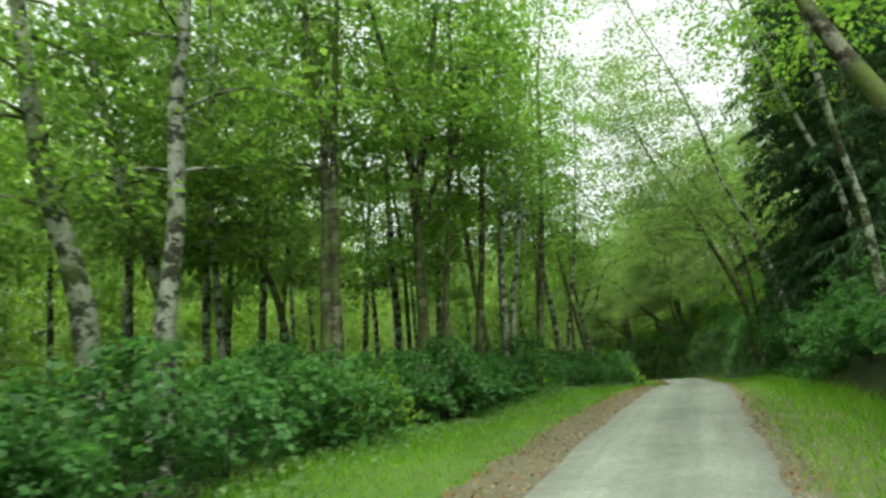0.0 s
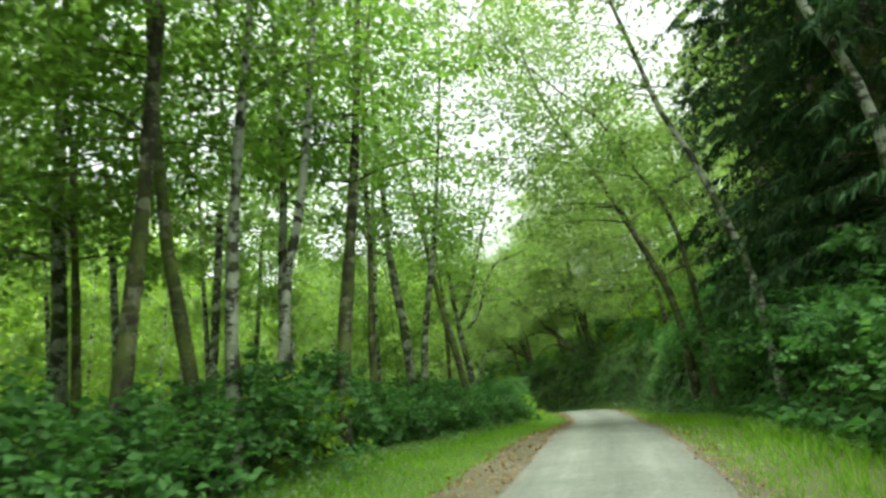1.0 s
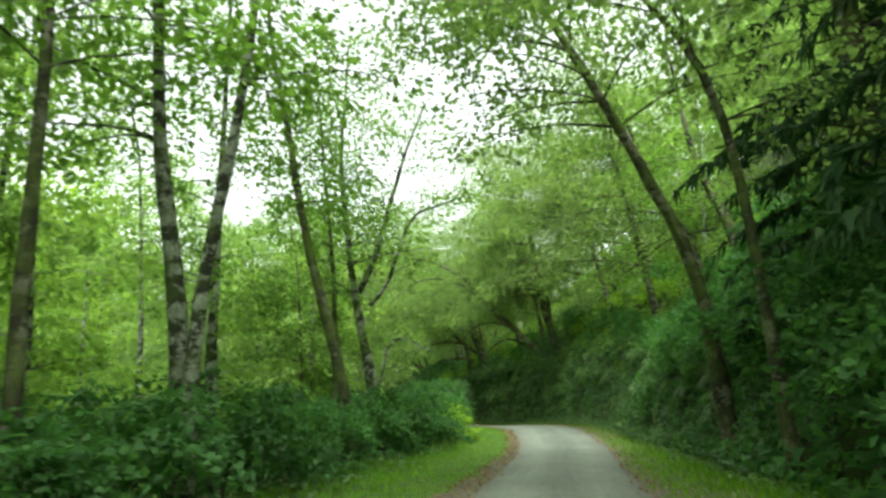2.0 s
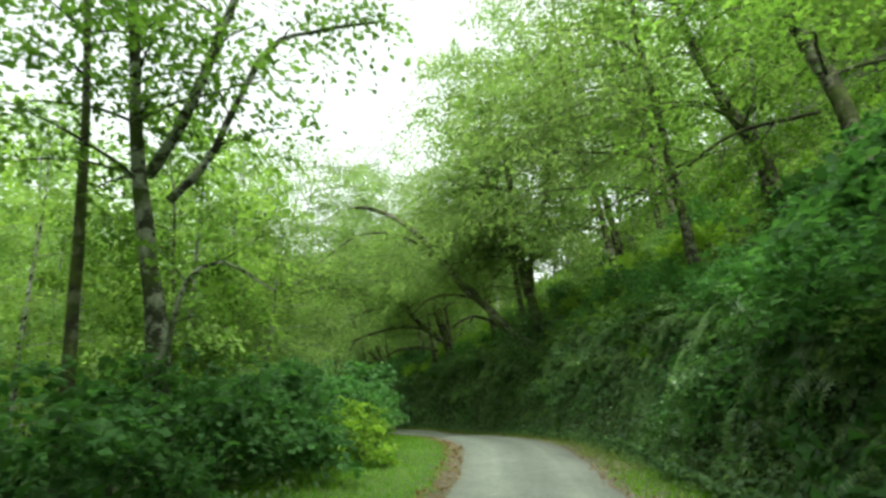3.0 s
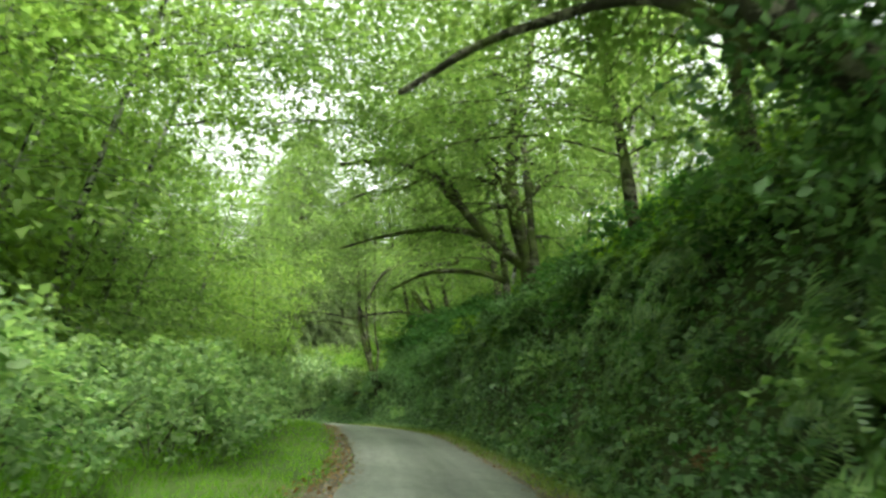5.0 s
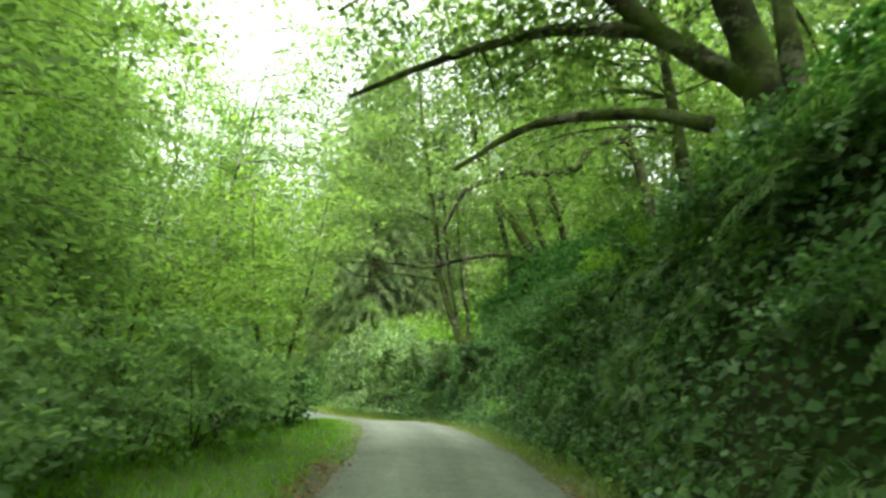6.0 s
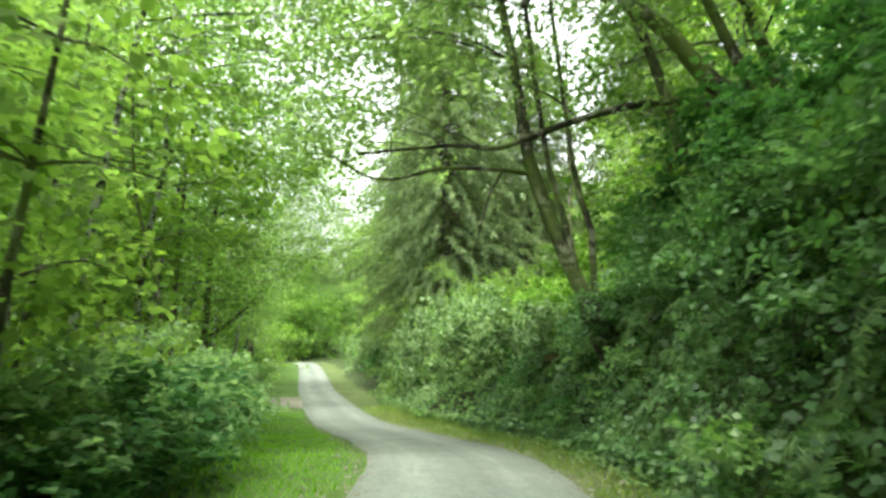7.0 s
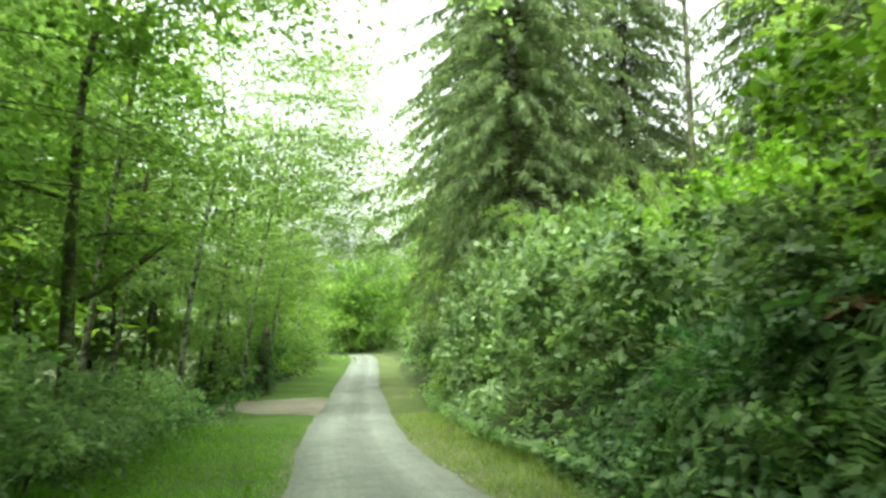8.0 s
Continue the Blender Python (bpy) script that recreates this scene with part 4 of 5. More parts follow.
tree("young_tree", "young broadleaf tree with bright yellow-green leaves at the verge", [([(-16.9, 73.3, -1.6), (-17.1, 73.4, -0.6), (-17.5, 73.5, 0.8)], 0.06), ([(-16.5, 73.5, -2.2), (-16.2, 73.5, -0.9), (-15.9, 73.6, 0.6)], 0.05)], bark=BARK_DARK, leaf=YOUNG, top=4.4, crown_from=1.1, spread=1.9, n_branches=24, per=38, per_m=4.6, size=0.125, clear=2.7)

# leafy young trees whose low crowns lean towards the lane inside the bend
for s_at, d_at, high in ((98, -7.8, 6.0), (103, -7.6, 5.6), (107, -7.4, 5.6), (111, -7.2, 5.6)):
    x, y = (float(q) for q in lane_point(s_at, d_at))
    z = float(ground_z(x, y)[0])
    tree("young_alder", "young alder with pale layered leaves leaning towards the lane", [([(x, y, z + 0.4), (x + 0.4, y + 0.1, z + 2.4), (x + 0.9, y + 0.2, z + 4.2)], 0.08)], bark=BARK, leaf=HAZY, top=high, crown_from=1.4, bias=(0.5, 0.2), spread=3.4, n_branches=30, sag=0.4, per=28, per_m=3.2, size=0.125)

TOWARD_LANE = (0.55, 0.65)
for s_at, d_at, lean_z, kind in ((112, -11.0, 9, HAZY), (116.5, -10.2, 9, HAZY), (121, -11.2, 9, HAZY), (126.5, -10.6, 9, HAZY), (131, -8.6, 10, HAZY), (135, -7.8, 10, HAZY), (140, -6.0, 10, ALDER), (145.5, -7.2, 10, HAZY), (151, -8.2, 10, HAZY), (155, -6.4, 11, HAZY), (165, -6.6, 11, HAZY), (160, -8.0, 10, ALDER)):
    x, y = (float(q) for q in lane_point(s_at, d_at))
    z = float(ground_z(x, y)[0])
    tree("overhanging_alder", "slim alder whose leafy boughs hang over the lane", [([(x, y, z + 0.5), (x + 0.3, y + 0.35, z + 4), (x + 0.9, y + 1.0, z + lean_z)], 0.11)], bark=BARK_DARK, leaf=kind, top=14.5, crown_from=4.2, bias=TOWARD_LANE, spread=4.8, n_branches=36, sag=0.4, per=32, per_m=3.0, size=0.125)

# leaf colour lightened here to imitate the washed-out glare at the bend
for s_at, d_at, high, sparse in ((104, -9.0, 12.0, 3.2), (108.5, -9.6, 13.0, 3.2), (113.5, -9.4, 14.0, 3.0)):
    x, y = (float(q) for q in lane_point(s_at, d_at))
    z = float(ground_z(x, y)[0])
    tree("overhanging_alder", "slim alder whose light boughs reach over the lane, leaves paled for glare", [([(x, y, z + 0.5), (x + 0.3, y + 0.3, z + 4), (x + 1.0, y + 0.8, z + 8)], 0.1)], bark=BARK, leaf=YOUNG, top=high, crown_from=5.0, bias=(0.8, 0.5), spread=5.4, n_branches=36, sag=0.35, per=30, per_m=sparse, size=0.12)
for s_at, d_at, high, reach, dense, toward in ((105.0, -6.8, 12.5, 8.5, 2.8, (2.6, 1.2)), (109.5, -7.2, 13.5, 8.5, 3.0, (2.6, 1.3)), (127.0, -6.4, 13.5, 7.5, 3.0, (2.0, 2.0)), (133.0, -6.2, 14.0, 7.0, 3.0, (1.8, 2.0)), (147.0, -5.6, 14.0, 9.0, 2.8, (2.4, 2.7)), (157.0, -5.2, 15.0, 8.5, 3.2, (2.2, 2.4)), (164.0, -5.0, 15.0, 7.5, 3.4, (2.0, 2.0))):
    x, y = (float(q) for q in lane_point(s_at, d_at))
    z = float(ground_z(x, y)[0])
    tree("overhanging_alder", "tall thin alder with lacy boughs reaching across the lane", [([(x, y, z + 0.5), (x + 0.2, y + 0.3, z + 4), (x + 0.9, y + 0.9, z + 9)], 0.12)], bark=BARK, leaf=HAZY, top=high, crown_from=6.0, bias=toward, spread=reach, n_branches=38, sag=0.3, per=28, per_m=dense, size=0.12)

# ---- fill trees: a few grown once, then repeated ----
def grown(label, leaf, bark, top, crown_from, spread, nb, per_m=3.2, size=0.19, per=32):
    return tree("alder_tree", label, [([(-60, 20, 1), (-60, 20.05, 4), (-60.1, 20, 8)], 0.15)], bark=bark, leaf=leaf, top=top, crown_from=crown_from, spread=spread, n_branches=nb, per_m=per_m, size=size, base_sink=1.0, group="trees of the wood", simple=True, per=per)


TALL = grown("tall slender alder with a thin light green crown", HAZY, BARK, 16, 5.6, 2.8, 32, size=0.15, per=44)
BUSHY = grown("leafy alder with a low spreading crown", ALDER, BARK_DARK, 11, 2.0, 3.2, 34)
# LIGHT carries the same glare in its paler leaf colour
LIGHT = grown("young alder leafy from low down, glare put into its pale leaves", YOUNG, BARK_PALE, 9, 1.2, 2.8, 32, size=0.165, per=36)


BIG = grown("spreading alder with a deep pale green crown", HAZY, BARK, 13, 2.2, 4.0, 44, size=0.165, per=38)


def repeat(kind, x, y, scale, squash=1.0):
    z = float(ground_z(x, y)[0])
    ob = copy_thing(kind, pose(x, y, z - 0.3, rng.uniform(-4, 4), rng.uniform(-4, 4), rng.uniform(0, 360)) @ Matrix.Diagonal((scale, scale, scale * squash, 1)))
    ob.scale = (scale, scale, scale * squash)
    return ob


# level wood beside the first stretch
spots = np.random.default_rng(21)
for k in range(23):
    x = -10 - 9 * spots.uniform(0, 1) ** 1.1
    y = spots.uniform(12 if x > -14 else 2, 36 if x > -15 else 42)
    repeat(LIGHT if k % 7 == 3 else TALL, x, y, spots.uniform(0.8, 1.15))
# pale young trees added in the open glade to brighten the view behind
for k in range(18):
    repeat(LIGHT, -24 - 8 * spots.uniform(0, 1), 1 + 3.3 * k + spots.uniform(-1, 1), spots.uniform(1.0, 1.45))
# unseen trees behind the start, added to shade the first verge
for x, y, kind, sc in ((-5.6, -3.5, TALL, 0.9), (-7.5, 0.5, TALL, 1.0), (-6.2, -9, TALL, 1.0), (-9.8, -5, TALL, 1.1), (-4.9, -14, TALL, 0.9), (5.4, -2.5, TALL, 0.95), (6.3, -8, TALL, 1.0), (7.8, 1.5, TALL, 0.9), (5.6, -14, BUSHY, 1.0), (-12.5, -1, BUSHY, 1.0), (9.5, -5, BUSHY, 1.1), (-2.5, -20, BUSHY, 1.1), (2.5, -21, BUSHY, 1.1)):
    repeat(kind, x, y, sc)
# inside of the bend
for s, d, kind, sc in ((96, -9.5, LIGHT, 1.2), (101, -9.2, LIGHT, 1.25), (105, -8.4, LIGHT, 1.3), (110, -11, BIG, 1.1), (94, -14, LIGHT, 1.05), (100, -15, TALL, 0.7), (116, -12.5, BIG, 1.15), (105, -15, LIGHT, 1.1), (108, -17, BIG, 1.1), (96, -20, LIGHT, 1.2), (122, -13, BIG, 1.2)):
    x, y = lane_point(s, d)
    repeat(kind, float(x), float(y), sc * rng.uniform(0.93, 1.07))
for s, d, kind, sc in ((128, -12, TALL, 1.0), (132, -9, TALL, 0.9), (142, -11, TALL, 1.0), (149, -13, TALL, 0.95), (146, -10, TALL, 0.95), (154, -11, BIG, 1.1), (138, -10.5, TALL, 0.9), (151, -9, TALL, 0.9), (150, -15, TALL, 1.0), (154, -8.5, LIGHT, 1.2), (158, -12, TALL, 0.9), (162, -7, LIGHT, 1.1), (168, -8, BUSHY, 1.0), (176, -7, LIGHT, 1.0), (186, -7, BUSHY, 1.1), (194, -7, TALL, 0.9), (167, -6, LIGHT, 1.1), (173, -5.5, LIGHT, 1.2), (181, -5.5, LIGHT, 1.3), (170, 6.5, LIGHT, 1.2), (179, 6.5, LIGHT, 1.2), (126, -18, TALL, 1.1), (137, -19, TALL, 1.0), (142, -8.6, TALL, 1.1), (145, -12.5, TALL, 1.2), (149, -11, TALL, 1.2)):
    x, y = lane_point(s, d)
    repeat(kind, float(x), float(y), sc * rng.uniform(0.93, 1.07))
for x, y, sc in ((-24, 73, 0.85), (-28, 69, 0.9), (-21.5, 68, 0.75), (-31, 76, 1.0), (-18, 63, 0.75)):
    repeat(BIG, x, y, sc)
for x, y, sc in ((-34.0, 98.6, 0.55), (-30.6, 98.2, 0.6)):
    repeat(LIGHT, x, y, sc)
# on the slope above the bank
for s, d, kind, sc in ((100, 8.5, LIGHT, 0.75), (95, 11, LIGHT, 0.95), (110, 11.5, LIGHT, 0.9), (89, 12.5, LIGHT, 0.95), (114, 13, LIGHT, 0.95), (122, 8.5, BUSHY, 0.7), (126, 8.5, BUSHY, 0.7), (78, 11, LIGHT, 0.95), (84, 8, TALL, 0.75), (92, 9, TALL, 0.75), (106, 12.5, TALL, 0.8), (117, 11, TALL, 0.8), (103, 13, BIG, 0.8), (87, 16, BIG, 0.9), (98, 18, BIG, 0.9), (110, 18, BIG, 0.9), (121, 10.5, BIG, 0.9), (116.5, 10, BIG, 0.85), (125, 13, BIG, 1.0)):
    x, y = lane_point(s, d)
    repeat(kind, float(x), float(y), sc)
for s, d, kind, sc in ((98, 16, TALL, 0.9), (108, 17, LIGHT, 1.1), (88, 17, TALL, 0.9), (117, 18, LIGHT, 1.1), (58, 11, BUSHY, 1.0), (50, 8, TALL, 0.8), (92, 15, LIGHT, 1.2), (82, 14, LIGHT, 1.2), (103, 21, LIGHT, 1.3), (91, 22, LIGHT, 1.3), (112, 23, LIGHT, 1.3), (121, 7, LIGHT, 0.9), (125, 10, LIGHT, 1.0), (131, 10, LIGHT, 1.1), (127, 14, TALL, 1.0), (134, 15, TALL, 1.1), (121, 15, LIGHT, 1.2), (141, 13, LIGHT, 1.1), (72, 12, BUSHY, 1.2), (54, 13, TALL, 1.0), (46, 8, BUSHY, 0.9), (44, 12, TALL, 1.0)):
    x, y = lane_point(s, d)
    repeat(kind, float(x), float(y), sc)
# the source trees stand in the wood as well
for ob, (x, y) in ((TALL, (-16, 44)), (BUSHY, (-13, 52)), (BIG, (-19, 60)), (LIGHT, (-11, 33))):
    ob.location = (x, y, float(ground_z(x, y)[0]) - 0.3)

# ---- conifers ----
spruce("spruce", "dark dense spruce with drooping boughs down to the verge", 5.2, 34.2, 18, 2.8, 0.5, 30, 0.3, column=0.3, per_tier=10, fill=46, slim=0.22, hang=1.8)
spruce("spruce", "dark dense spruce crowding the lane", 5.4, 28.4, 17, 3.2, 0.5, 30, 0.3, column=0.3, per_tier=10, fill=48, slim=0.22, hang=1.8)
spruce("spruce", "dark spruce with thick low boughs at the verge", 5.2, 24.8, 15, 2.9, 0.3, 28, 0.28, column=0.3, per_tier=10, fill=48, slim=0.22, hang=1.8)
spruce("spruce", "dark spruce with low boughs beside the leafy bank", 6.0, 20.6, 12, 2.9, 0.5, 22, 0.26, column=0.4, per_tier=9, fill=46, slim=0.22, hang=1.8)
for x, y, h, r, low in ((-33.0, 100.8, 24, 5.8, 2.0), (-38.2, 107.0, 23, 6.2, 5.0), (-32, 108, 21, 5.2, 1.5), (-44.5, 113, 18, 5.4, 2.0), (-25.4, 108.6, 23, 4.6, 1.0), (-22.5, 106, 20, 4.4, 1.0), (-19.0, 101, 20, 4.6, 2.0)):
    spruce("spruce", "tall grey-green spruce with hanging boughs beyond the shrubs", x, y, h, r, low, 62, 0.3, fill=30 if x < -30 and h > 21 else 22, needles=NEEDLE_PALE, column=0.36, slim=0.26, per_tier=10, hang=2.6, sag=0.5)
tree("bare_trunk", "straight dark bare trunk standing among the spruces", [([(-27.9, 105.2, -1), (-27.9, 105.2, 6), (-28, 105.2, 14)], 0.26)], bark=BARK_DARK, top=18, crown_from=15, spread=2.0, n_branches=10)

# a broken, ivy-hung snag beyond the pull-out
snag = thing("tree_snag", (-45.3, 97.5, float(ground_z(-45.3, 97.5)[0])), "broken dark tree snag wrapped in ivy beyond the pull-out", "dead tree")
part("stub", mesh_np("stub", *tube(np.array([(0, 0, -0.4), (0.1, 0.05, 0.8), (0.15, 0.1, 1.8), (0.3, 0.1, 2.7), (0.35, 0.15, 3.2)]), [0.36, 0.28, 0.24, 0.2, 0.1], 10, 0.12), BARK_DARK, None, True), snag)
coat = np.repeat(np.array([(0, 0, 0.4), (0.1, 0, 1.0), (0.15, 0.1, 1.6), (0.25, 0.1, 2.3), (0.0, 0.2, 0.7)]), 18, 0) + rng.normal(0, 0.34, (90, 3))
v, f = sprays(coat, rng.normal(0, 1, (90, 3)) - (0, 0, 0.6), 20, 0.3, 0.13, 0.5, simple=True)
tagged(part("ivy_coat", mesh_np("ivy_coat", v, f, IVY), snag, "dark ivy mantle"), kind="stuff")

# ---- shrubs ----
LOW = [shrub_kind(1.9, 1.2, 1700, 0.125, SHRUB, simple=False, lobes=9) for _ in range(3)]
FILL = [shrub_kind(2.1, 1.3, 1900, 0.15, SHRUB, lobes=9) for _ in range(2)]
FINE = [shrub_kind(1.9, 1.2, 1700, 0.1, LIGHTENED, simple=False, lobes=9) for _ in range(3)]
FRESH = [shrub_kind(1.6, 1.15, 1900, 0.12, BRIGHT) for _ in range(2)]
PALE = [shrub_kind(2.2, 1.5, 2600, 0.125, YOUNG, simple=False, lobes=12) for _ in range(2)]
WILLOW = [shrub_kind(2.2, 1.6, 3000, 0.14, WILLOWY, simple=False, lobes=15) for _ in range(2)]
MAPLE = [shrub_kind(2.8, 2.0, 4200, 0.135, MAPLEY, simple=False, lobes=12) for _ in range(2)]
UNDER = "dense green thimbleberry and bramble shrub at the edge of the wood"
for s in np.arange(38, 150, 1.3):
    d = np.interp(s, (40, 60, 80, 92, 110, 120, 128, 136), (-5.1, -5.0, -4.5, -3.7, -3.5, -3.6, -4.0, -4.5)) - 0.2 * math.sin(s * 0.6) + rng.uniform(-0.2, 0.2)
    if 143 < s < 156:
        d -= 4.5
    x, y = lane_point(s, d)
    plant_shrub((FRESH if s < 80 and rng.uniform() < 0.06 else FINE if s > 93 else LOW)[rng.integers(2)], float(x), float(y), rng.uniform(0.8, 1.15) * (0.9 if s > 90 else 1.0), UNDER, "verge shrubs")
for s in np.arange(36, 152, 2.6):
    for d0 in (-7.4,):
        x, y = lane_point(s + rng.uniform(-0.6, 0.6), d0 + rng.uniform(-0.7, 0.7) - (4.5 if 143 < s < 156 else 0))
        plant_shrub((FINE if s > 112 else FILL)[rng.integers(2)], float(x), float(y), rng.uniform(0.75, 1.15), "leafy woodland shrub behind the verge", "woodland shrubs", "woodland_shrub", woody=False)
for x, y, sc in ((-4.6, 44.6, 0.85), (-4.9, 46.0, 0.8)):
    plant_shrub(FRESH[0], x, y, sc, "bright yellow-green shrub at the bend", "verge shrubs")
for x, y, sc in ((-17.6, 74.8, 1.0), (-18.7, 76.0, 0.95), (-16.9, 73.9, 0.8)):
    plant_shrub(LOW[0], x, y, sc, "low dense dark green bush on the inside of the bend", "verge shrubs", squash=0.7)
# right side of the first stretch
for s in np.arange(42, 80, 1.5):
    x, y = lane_point(s, np.interp(s, (42, 60, 80), (4.3, 4.2, 3.6)) + rng.uniform(-0.3, 0.3))
    plant_shrub(LOW[rng.integers(3)], float(x), float(y), rng.uniform(0.85, 1.2), "dark green shrub crowding the verge below the spruces", "bank shrubs")
for s in np.arange(42, 80, 2.2):
    x, y = lane_point(s, 6 + rng.uniform(-0.5, 0.8))
    plant_shrub(FILL[rng.integers(2)], float(x), float(y), rng.uniform(1.0, 1.5), "tall dark green shrub on the bank", "bank shrubs")
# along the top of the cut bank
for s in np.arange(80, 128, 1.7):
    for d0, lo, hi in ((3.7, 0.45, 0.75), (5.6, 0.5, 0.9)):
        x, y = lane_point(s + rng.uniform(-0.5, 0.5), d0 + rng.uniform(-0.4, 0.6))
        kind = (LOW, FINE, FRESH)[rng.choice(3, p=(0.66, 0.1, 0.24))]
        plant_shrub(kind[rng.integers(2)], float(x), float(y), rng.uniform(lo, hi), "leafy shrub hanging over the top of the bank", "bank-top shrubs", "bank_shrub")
# bright-leaved shrubs added for the lit patch on the bank top
for s_at, d_at, sc in ((102, 4.9, 0.7), (104, 5.6, 0.8), (106, 4.8, 0.75), (108, 5.5, 0.85), (110, 4.9, 0.75), (112, 5.6, 0.8), (90, 5.4, 0.8), (94, 5.0, 0.75)):
    x, y = lane_point(s_at, d_at)
    plant_shrub(FRESH[int(s_at) % 2], float(x), float(y), sc, "shrub on the top of the bank, its lit look put into yellow-green leaves", "bank-top shrubs", "bank_shrub")
# the darker shrub kind, its leaf colour standing in for shade under the trees
for k in range(12):
    x, y = lane_point(119.5 + 0.65 * k, 3.9 + (k % 3) * 1.25)
    plant_shrub(LOW[k % 3], float(x), float(y), 0.95 + 0.06 * (k % 4), "leafy shrub crowding the end of the bank, darker leaves for the shade there", "bank-top shrubs", "bank_shrub")
# big pale shrubs where the bank runs out
for x, y, sc, kind, top_z in ((-18.6, 86.2, 0.75, WILLOW, -1.2), (-20.7, 88.2, 1.1, WILLOW, -0.6), (-22.9, 89.9, 1.15, WILLOW, -0.2), (-24.9, 91.8, 1.15, WILLOW, 0.0), (-26.9, 93.3, 1.15, WILLOW, -0.2), (-29.1, 94.9, 1.15, WILLOW, -0.5), (-31.3, 97.1, 1.1, WILLOW, -0.9), (-21.4, 91.9, 1.2, MAPLE, 0.9), (-25.4, 95.3, 1.15, MAPLE, 0.3), (-29.2, 98.6, 1.1, MAPLE, -0.3), (-18.0, 88.0, 1.25, MAPLE, 1.3), (-23.4, 92.6, 0.9, PALE, 0.9), (-25.7, 93.9, 0.9, PALE, 0.7), (-28.0, 96.2, 0.95, PALE, 0.4), (-30.4, 97.6, 0.9, PALE, -0.1), (-22.2, 89.4, 0.5, LOW, -1.4), (-34.2, 99.9, 1.2, LOW, -2.2), (-37.6, 103.4, 1.2, LOW, -2.6), (-42, 107, 1.3, FILL, -3.2), (-46.6, 111.4, 1.4, FILL, -3.6), (-51.6, 116.4, 1.4, FILL, -4.0)):
    high = {id(WILLOW): 2.2, id(PALE): 2.2, id(MAPLE): 2.8, id(LOW): 1.9, id(FILL): 2.1}[id(kind)]
    tall = max(0.7, (top_z - float(ground_z(x, y)[0])) / (high * sc))
    plant_shrub(kind[rng.integers(2)], x, y, sc, "large pale green willow-like shrub beside the lane", "lane-side shrubs", "willow_shrub", squash=tall)
for s in np.arange(156, 196, 4.0):
    for d0 in (-6.2, 5.6):
        x, y = lane_point(s, d0 + rng.uniform(-0.5, 0.5))
        plant_shrub((FILL, WILLOW)[rng.integers(2)][rng.integers(2)], float(x), float(y), rng.uniform(1.0, 1.6), "leafy shrub along the far stretch of lane", "far shrubs", "willow_shrub")

# ---- the bank: ferns, ivy and weeds ----
HANGING = [shrub_kind(0.85, 0.95, 760, 0.1, IVY, simple=False) for _ in range(2)] + [shrub_kind(0.85, 0.95, 760, 0.1, SHRUB, simple=False), shrub_kind(0.7, 0.85, 760, 0.1, FERN, simple=False)]
for k in range(130):
    s = rng.uniform(78, 131)
    x, y = lane_point(s, np.interp(s, S_KEYS, CUT_D) + rng.uniform(0.3, 1.2))
    plant_shrub(HANGING[k % 4], float(x), float(y), rng.uniform(0.5, 0.95), "dark creeper and bramble clump hanging on the cut bank", "hanging clumps", "bank_bramble")
THICKET = [shrub_kind(2.0, 1.2, 1800, 0.1, IVY, simple=False, lobes=10) for _ in range(2)]
for k in range(14):
    s = 115.5 + 0.72 * k
    x, y = (float(q) for q in lane_point(s, 2.7 + 0.25 * (k % 3)))
    top_z = float(np.interp(s, LANE_S, LANE[:, 2])) + 3.3 - 0.12 * max(0.0, k - 8)
    plant_shrub(THICKET[k % 2], x, y, 0.8, "dark fern and bramble thicket bulging from the steep bank", "hanging clumps", "bank_bramble", squash=max(0.5, (top_z - float(ground_z(x, y)[0])) / 1.6))
FRONDS = [frond_mesh(ln, up) for ln, up in ((0.85, 0.7), (0.75, 0.95), (0.95, 0.85), (0.8, 1.1))]
for k in range(240):
    s = rng.uniform(76, 132)
    foot = np.interp(s, S_KEYS, CUT_D)
    x, y = lane_point(s, foot + rng.uniform(0.05, 1.25))
    plant_fern(FRONDS, float(x), float(y), rng.uniform(0.85, 1.4))
n = 90000
s = rng.uniform(72, 134, n)
d = np.interp(s, S_KEYS, CUT_D) + rng.uniform(-0.2, 1.6, n)
x, y = lane_point(s, d)
stuff("ivy", *leaf_carpet(x, y, rng.uniform(0.0, 0.34, n), 0.055 + 0.085 * rng.uniform(0, 1, n) ** 1.6, simple=False), IVY, "dark glossy ivy and creepers covering the cut bank", "ivy")
# the slope above the bank gets brighter leaves that stand in for sunlight
for kind, n, s0, s1, words in ((SHRUB, 26000, 60, 86, "green weeds and creepers on the slope below the spruces"), (LIGHTENED, 14000, 124, 152, "green weeds under the pale shrubs"), (MAPLEY, 36000, 86, 124, "bright green weeds and creepers covering the slope above the bank")):
    s, d = rng.uniform(s0, s1, n), (2.6 if s0 == 124 else 3.0) + 11 * rng.uniform(0, 1, n) ** 1.3
    x, y = lane_point(s, d)
    stuff("slope_weeds", *leaf_carpet(x, y, rng.uniform(0.02, 0.4, n), rng.uniform(0.1, 0.22, n)), kind, words, "weeds")
n = 35000
s, d = rng.uniform(30, 160, n), -rng.uniform(4.0, 20, n)
x, y = lane_point(s, d)
stuff("forest_weeds", *leaf_carpet(x, y, rng.uniform(0.02, 0.45, n), rng.uniform(0.12, 0.26, n)), SHRUB, "low green weeds on the forest floor", "weeds")

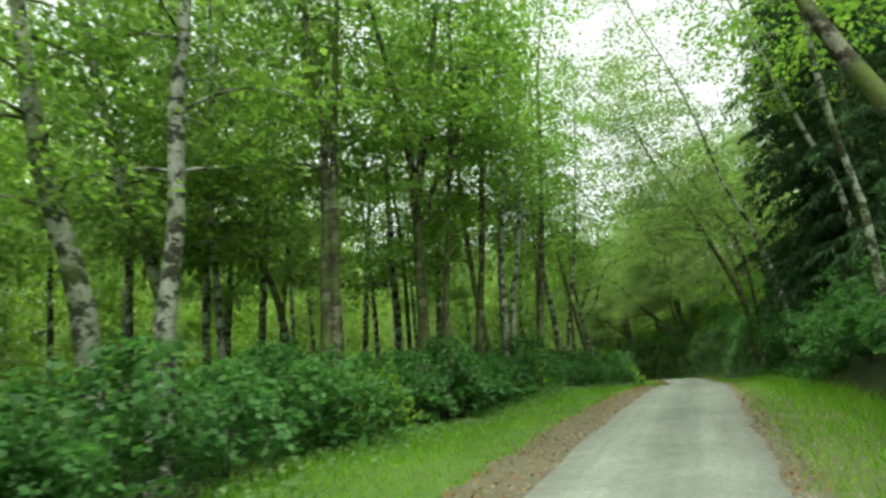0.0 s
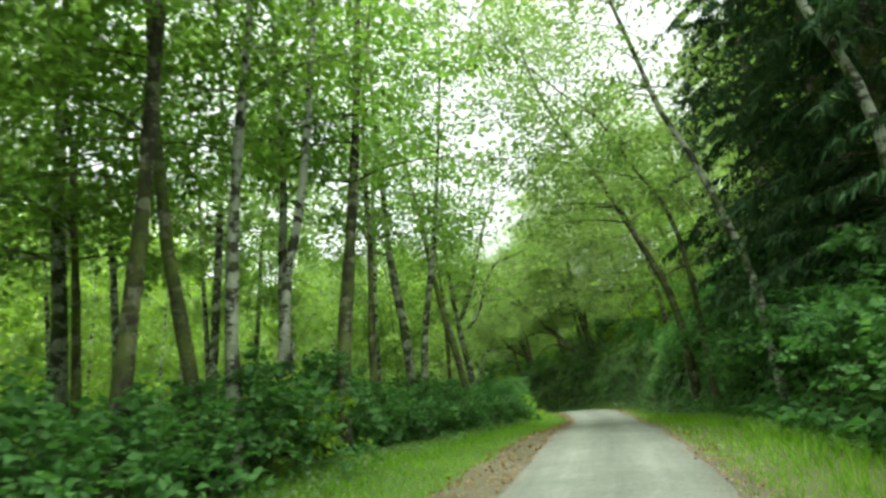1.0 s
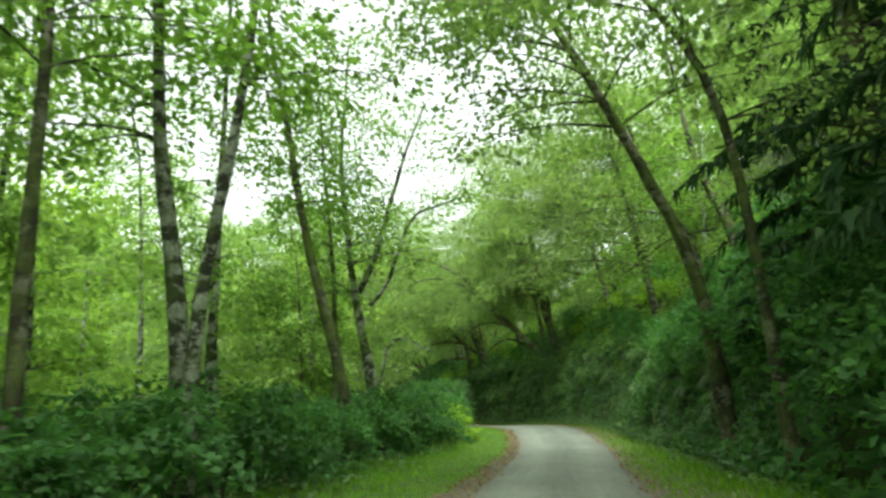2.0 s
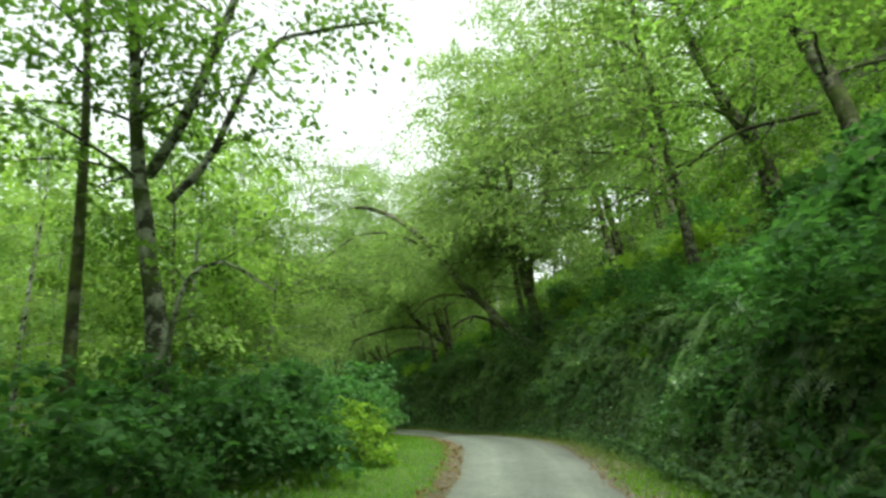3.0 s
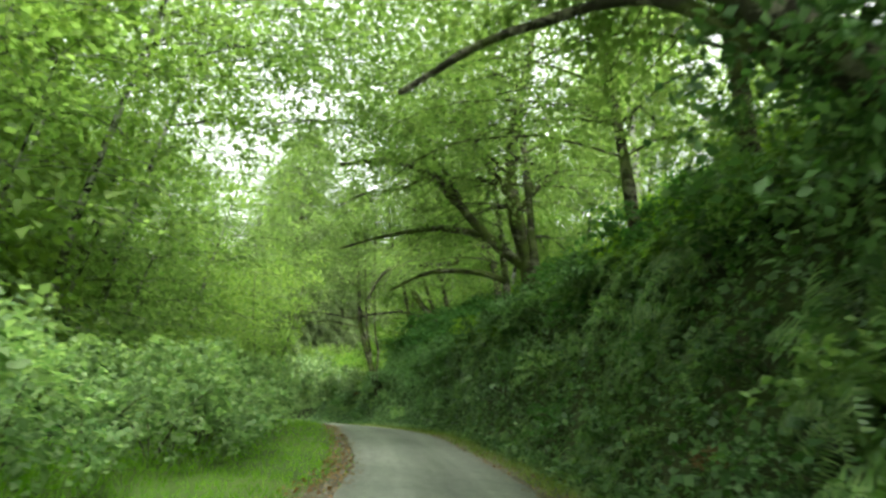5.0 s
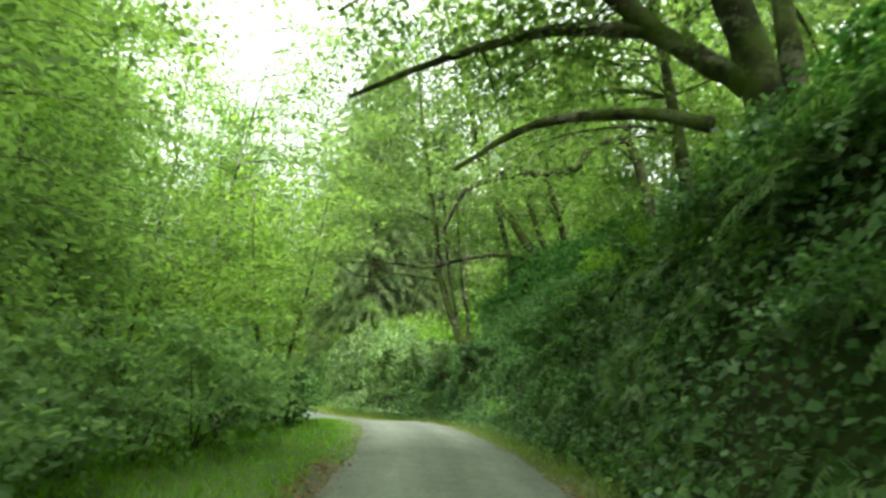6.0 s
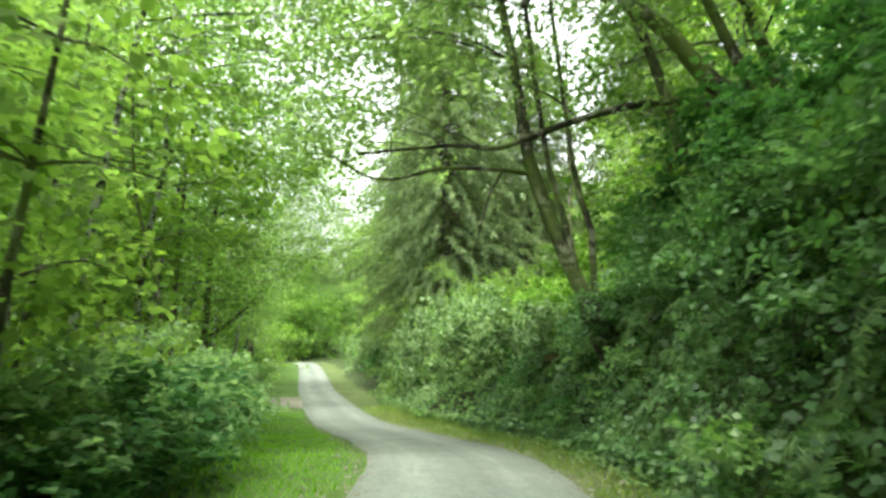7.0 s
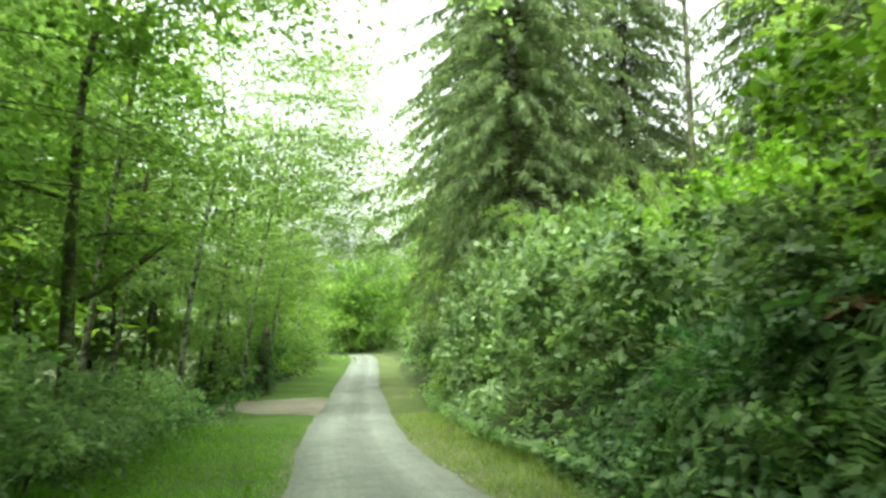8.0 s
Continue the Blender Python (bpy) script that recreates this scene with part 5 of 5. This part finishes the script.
# dead fronds and fallen sticks at the bank's foot
WITHERED = shrub_kind(0.6, 0.7, 500, 0.13, DEAD, upright=-0.2)
for s_at, d_at, sc in ((128.6, 3.3, 0.7), (129.6, 3.6, 0.6), (110, 2.2, 0.4), (74, 3.2, 0.6), (98.5, 2.4, 0.45)):
    x, y = lane_point(s_at, d_at)
    plant_shrub(WITHERED, float(x), float(y), sc, "withered brown bracken at the foot of the bank", "withered bracken", "dead_bracken", "fern", 0.8, False)
for s_at, d_at, turn in ((102.5, 2.2, 0.4), (113, 2.3, 2.0), (129.0, 3.0, 1.1), (88, 2.5, 2.6)):
    x, y = (float(q) for q in lane_point(s_at, d_at))
    line = np.stack([np.linspace(-0.35, 0.35, 6) * math.cos(turn), np.linspace(-0.35, 0.35, 6) * math.sin(turn), 0.06 * np.sin(np.linspace(0, 3, 6))], -1)
    line[:, 2] += ground_z(x + line[:, 0], y + line[:, 1]) - float(ground_z(x, y)[0])
    stick = tagged(new("fallen_stick", mesh_np("fallen_stick", *tube(line, np.linspace(0.016, 0.007, 6), 5, 0.15), BARK_PALE, None, True)), "pale fallen stick lying at the foot of the bank", "stick", "fallen sticks")
    stick.location = (x, y, float(ground_z(x, y)[0]) + 0.02)

# low weeds where the verges meet the shrubs and the bank
n = 17000
s = rng.uniform(42, 146, n)
x, y = lane_point(s, -(3.0 + 1.8 * rng.uniform(0, 1, n) ** 0.6))
stuff("verge_weeds", *leaf_carpet(x, y, rng.uniform(0.02, 0.22, n), rng.uniform(0.05, 0.1, n)), LIGHTENED, "low green weeds between the grass verge and the shrubs", "weeds")
n = 10000
s = rng.uniform(60, 132, n)
x, y = lane_point(s, np.interp(s, S_KEYS, CUT_D) - 0.55 * rng.uniform(0, 1, n) ** 1.5 + 0.1)
stuff("verge_weeds", *leaf_carpet(x, y, rng.uniform(0.02, 0.2, n), rng.uniform(0.05, 0.1, n)), LIGHTENED, "weeds and creepers spilling from the bank's foot", "weeds")

# ---- grass on the verges ----
def blades(s, d, height):
    x, y = lane_point(s, d)
    z = ground_z(x, y)
    k = len(x)
    az, w = rng.uniform(0, 6.28, k), rng.uniform(0.006, 0.014, k)
    p = np.stack([x, y, z], -1)
    side = np.stack([np.cos(az), np.sin(az), 0 * az], -1) * w[:, None]
    lean = rng.normal(0, 0.45, (k, 3)) * (1, 1, 0) * height[:, None]
    tip = p + lean + np.stack([0 * z, 0 * z, height], -1)
    v = np.stack([p - side, p + side, tip], 1).reshape(-1, 3)
    return v, np.arange(len(v)).reshape(-1, 3)


n = 90000
s = 41 + 105 * rng.uniform(0, 1, n)
left = rng.uniform(0, 1, n) < 0.68
inner = np.interp(s, (0, 60, 75, 95, 200), (1.95, 1.9, 1.5, 1.36, 1.32))
dl = -(inner + np.abs(rng.normal(0, 1, n)) * 0.05 + rng.uniform(0, 1, n) ** 0.9 * (4.6 - inner))
dr = 1.3 + rng.uniform(0, 1, n) * (np.interp(s, S_KEYS, CUT_D) + 0.2 - 1.3)
stray = rng.uniform(0, 1, n) < 0.1
dl[stray] += 0.4
pull = (s > 144) & (s < 156) & left
s[pull] -= 12
tall = np.where(left, 0.06 + 0.16 * ((-dl - 2.6) / 2).clip(0, 1), 0.08 + 0.16 * ((dr - 1.8) / 1).clip(0, 1))
tall *= rng.uniform(0.6, 1.5, n)
left_d, green = np.where(left, dl, dr), left | (s < 84)
stuff("verge_grass", *blades(s[green], left_d[green], tall[green]), GRASS, "short bright green grass on the level verge", "grass")
stuff("verge_grass", *blades(s[~green], left_d[~green], tall[~green]), DRY_GRASS, "rough yellowing grass at the foot of the bank", "grass")

# fallen leaves and loose stones along the gravel's edges
n = 9000
s = rng.uniform(38, 112, n)
edge = np.interp(s, (38, 62, 76, 112), (1.9, 1.85, 1.5, 1.4))
d = np.where(rng.uniform(0, 1, n) < 0.7, -(1.1 + (edge - 0.9) * rng.uniform(0, 1, n)), 1.1 + 0.5 * rng.uniform(0, 1, n) ** 1.5)
x, y = lane_point(s, d)
stuff("fallen_leaves", *leaf_carpet(x, y, rng.uniform(0.025, 0.05, n), rng.uniform(0.03, 0.075, n), 3.0), DEAD, "brown fallen leaves scattered along the gravel's edge", "fallen leaves")
n = 5000
s, side = rng.uniform(40, 140, n), rng.choice((-1, 1), n)
d = side * (1.0 + 0.35 * np.abs(rng.normal(0, 1, n)))
x, y = lane_point(s, d)
r = rng.uniform(0.012, 0.035, n)
c = np.stack([x, y, ground_z(x, y) + 0.03 + 0.03 * (np.abs(d) < 1.2)], -1)
tips = np.array([(1, 0, 0), (-0.4, 0.8, 0.1), (-0.5, -0.8, 0), (0, 0.1, 0.8)])
v = (c[:, None] + r[:, None, None] * tips[None] * rng.uniform(0.7, 1.3, (n, 4, 1))).reshape(-1, 3)
base = np.arange(n)[:, None, None] * 4
stuff("loose_stones", v, (base + np.array([(0, 1, 3), (1, 2, 3), (2, 0, 3)])[None]).reshape(-1, 3), SAND, "loose pale stones thrown to the edges of the gravel", "stones")

# ---- far woods closing the view ----
def far_wood(name, cx, cy, n_trees, spread_x, spread_y, size, label, mat=HAZY, lo=6.0, hi=13.0, clumps=44, per=13, low=0.06, clear=9.0):
    vs, fs, o = [], [], 0
    for _ in range(n_trees):
        x, y = cx + rng.uniform(-1, 1) * spread_x, cy + rng.uniform(-1, 1) * spread_y
        z, h = float(ground_z(x, y)[0]), rng.uniform(lo, hi)
        if abs(float(lane_coords(x, y)[1][0])) < clear:
            continue
        u = rng.uniform(low, 1, clumps)
        r = h * 0.25 * np.sin(np.pi * (0.12 + 0.8 * u)) ** 0.8
        az = rng.uniform(0, 6.28, clumps)
        c = np.stack([x + np.cos(az) * r * rng.uniform(0.4, 1, clumps), y + np.sin(az) * r * rng.uniform(0.4, 1, clumps), z + u * h], -1)
        v, f = sprays(c, np.stack([np.cos(az), np.sin(az), 0 * az], -1), per, h * 0.08, size, 0.3, 0.3, simple=True)
        vs.append(v), fs.append(f + o)
        o += len(v)
    stuff(name, np.vstack(vs), np.vstack(fs), mat, label, "woodland")


# the nearer edge has brighter leaves than the rest, standing in for sunlight
far_wood("far_woods", -45, 30, 150, 5, 54, 0.5, "pale green wood edge beyond the trunks, sunlight put into its leaf colour", BRIGHT, lo=17, hi=28, clumps=80)
far_wood("far_woods", -60, 30, 130, 7, 60, 0.65, "pale green wood edge far behind the trunks", lo=22, hi=34, clumps=60)
far_wood("far_woods", -58, 84, 60, 14, 18, 0.42, "pale green crowns beyond the bend", lo=14, hi=23, low=0.3)
far_wood("far_woods", -72, 138, 120, 22, 17, 0.45, "hazy green trees closing the lane's far end", lo=15, hi=27, clumps=60)
far_wood("far_woods", -82, 134, 46, 10, 8, 0.4, "dark green trees where the lane goes out of sight", ALDER, lo=7, hi=14, clear=0.0)
far_wood("far_woods", -100, 110, 50, 16, 30, 0.6, "hazy green trees far down the valley", lo=15, hi=26)
far_wood("hill_woods", -60, 240, 120, 75, 40, 1.2, "misty wooded hillside in the distance", lo=10, hi=18)
far_wood("slope_woods", 22, 66, 150, 7, 44, 0.4, "green wood on the slope above the bank", ALDER, lo=10, hi=18)
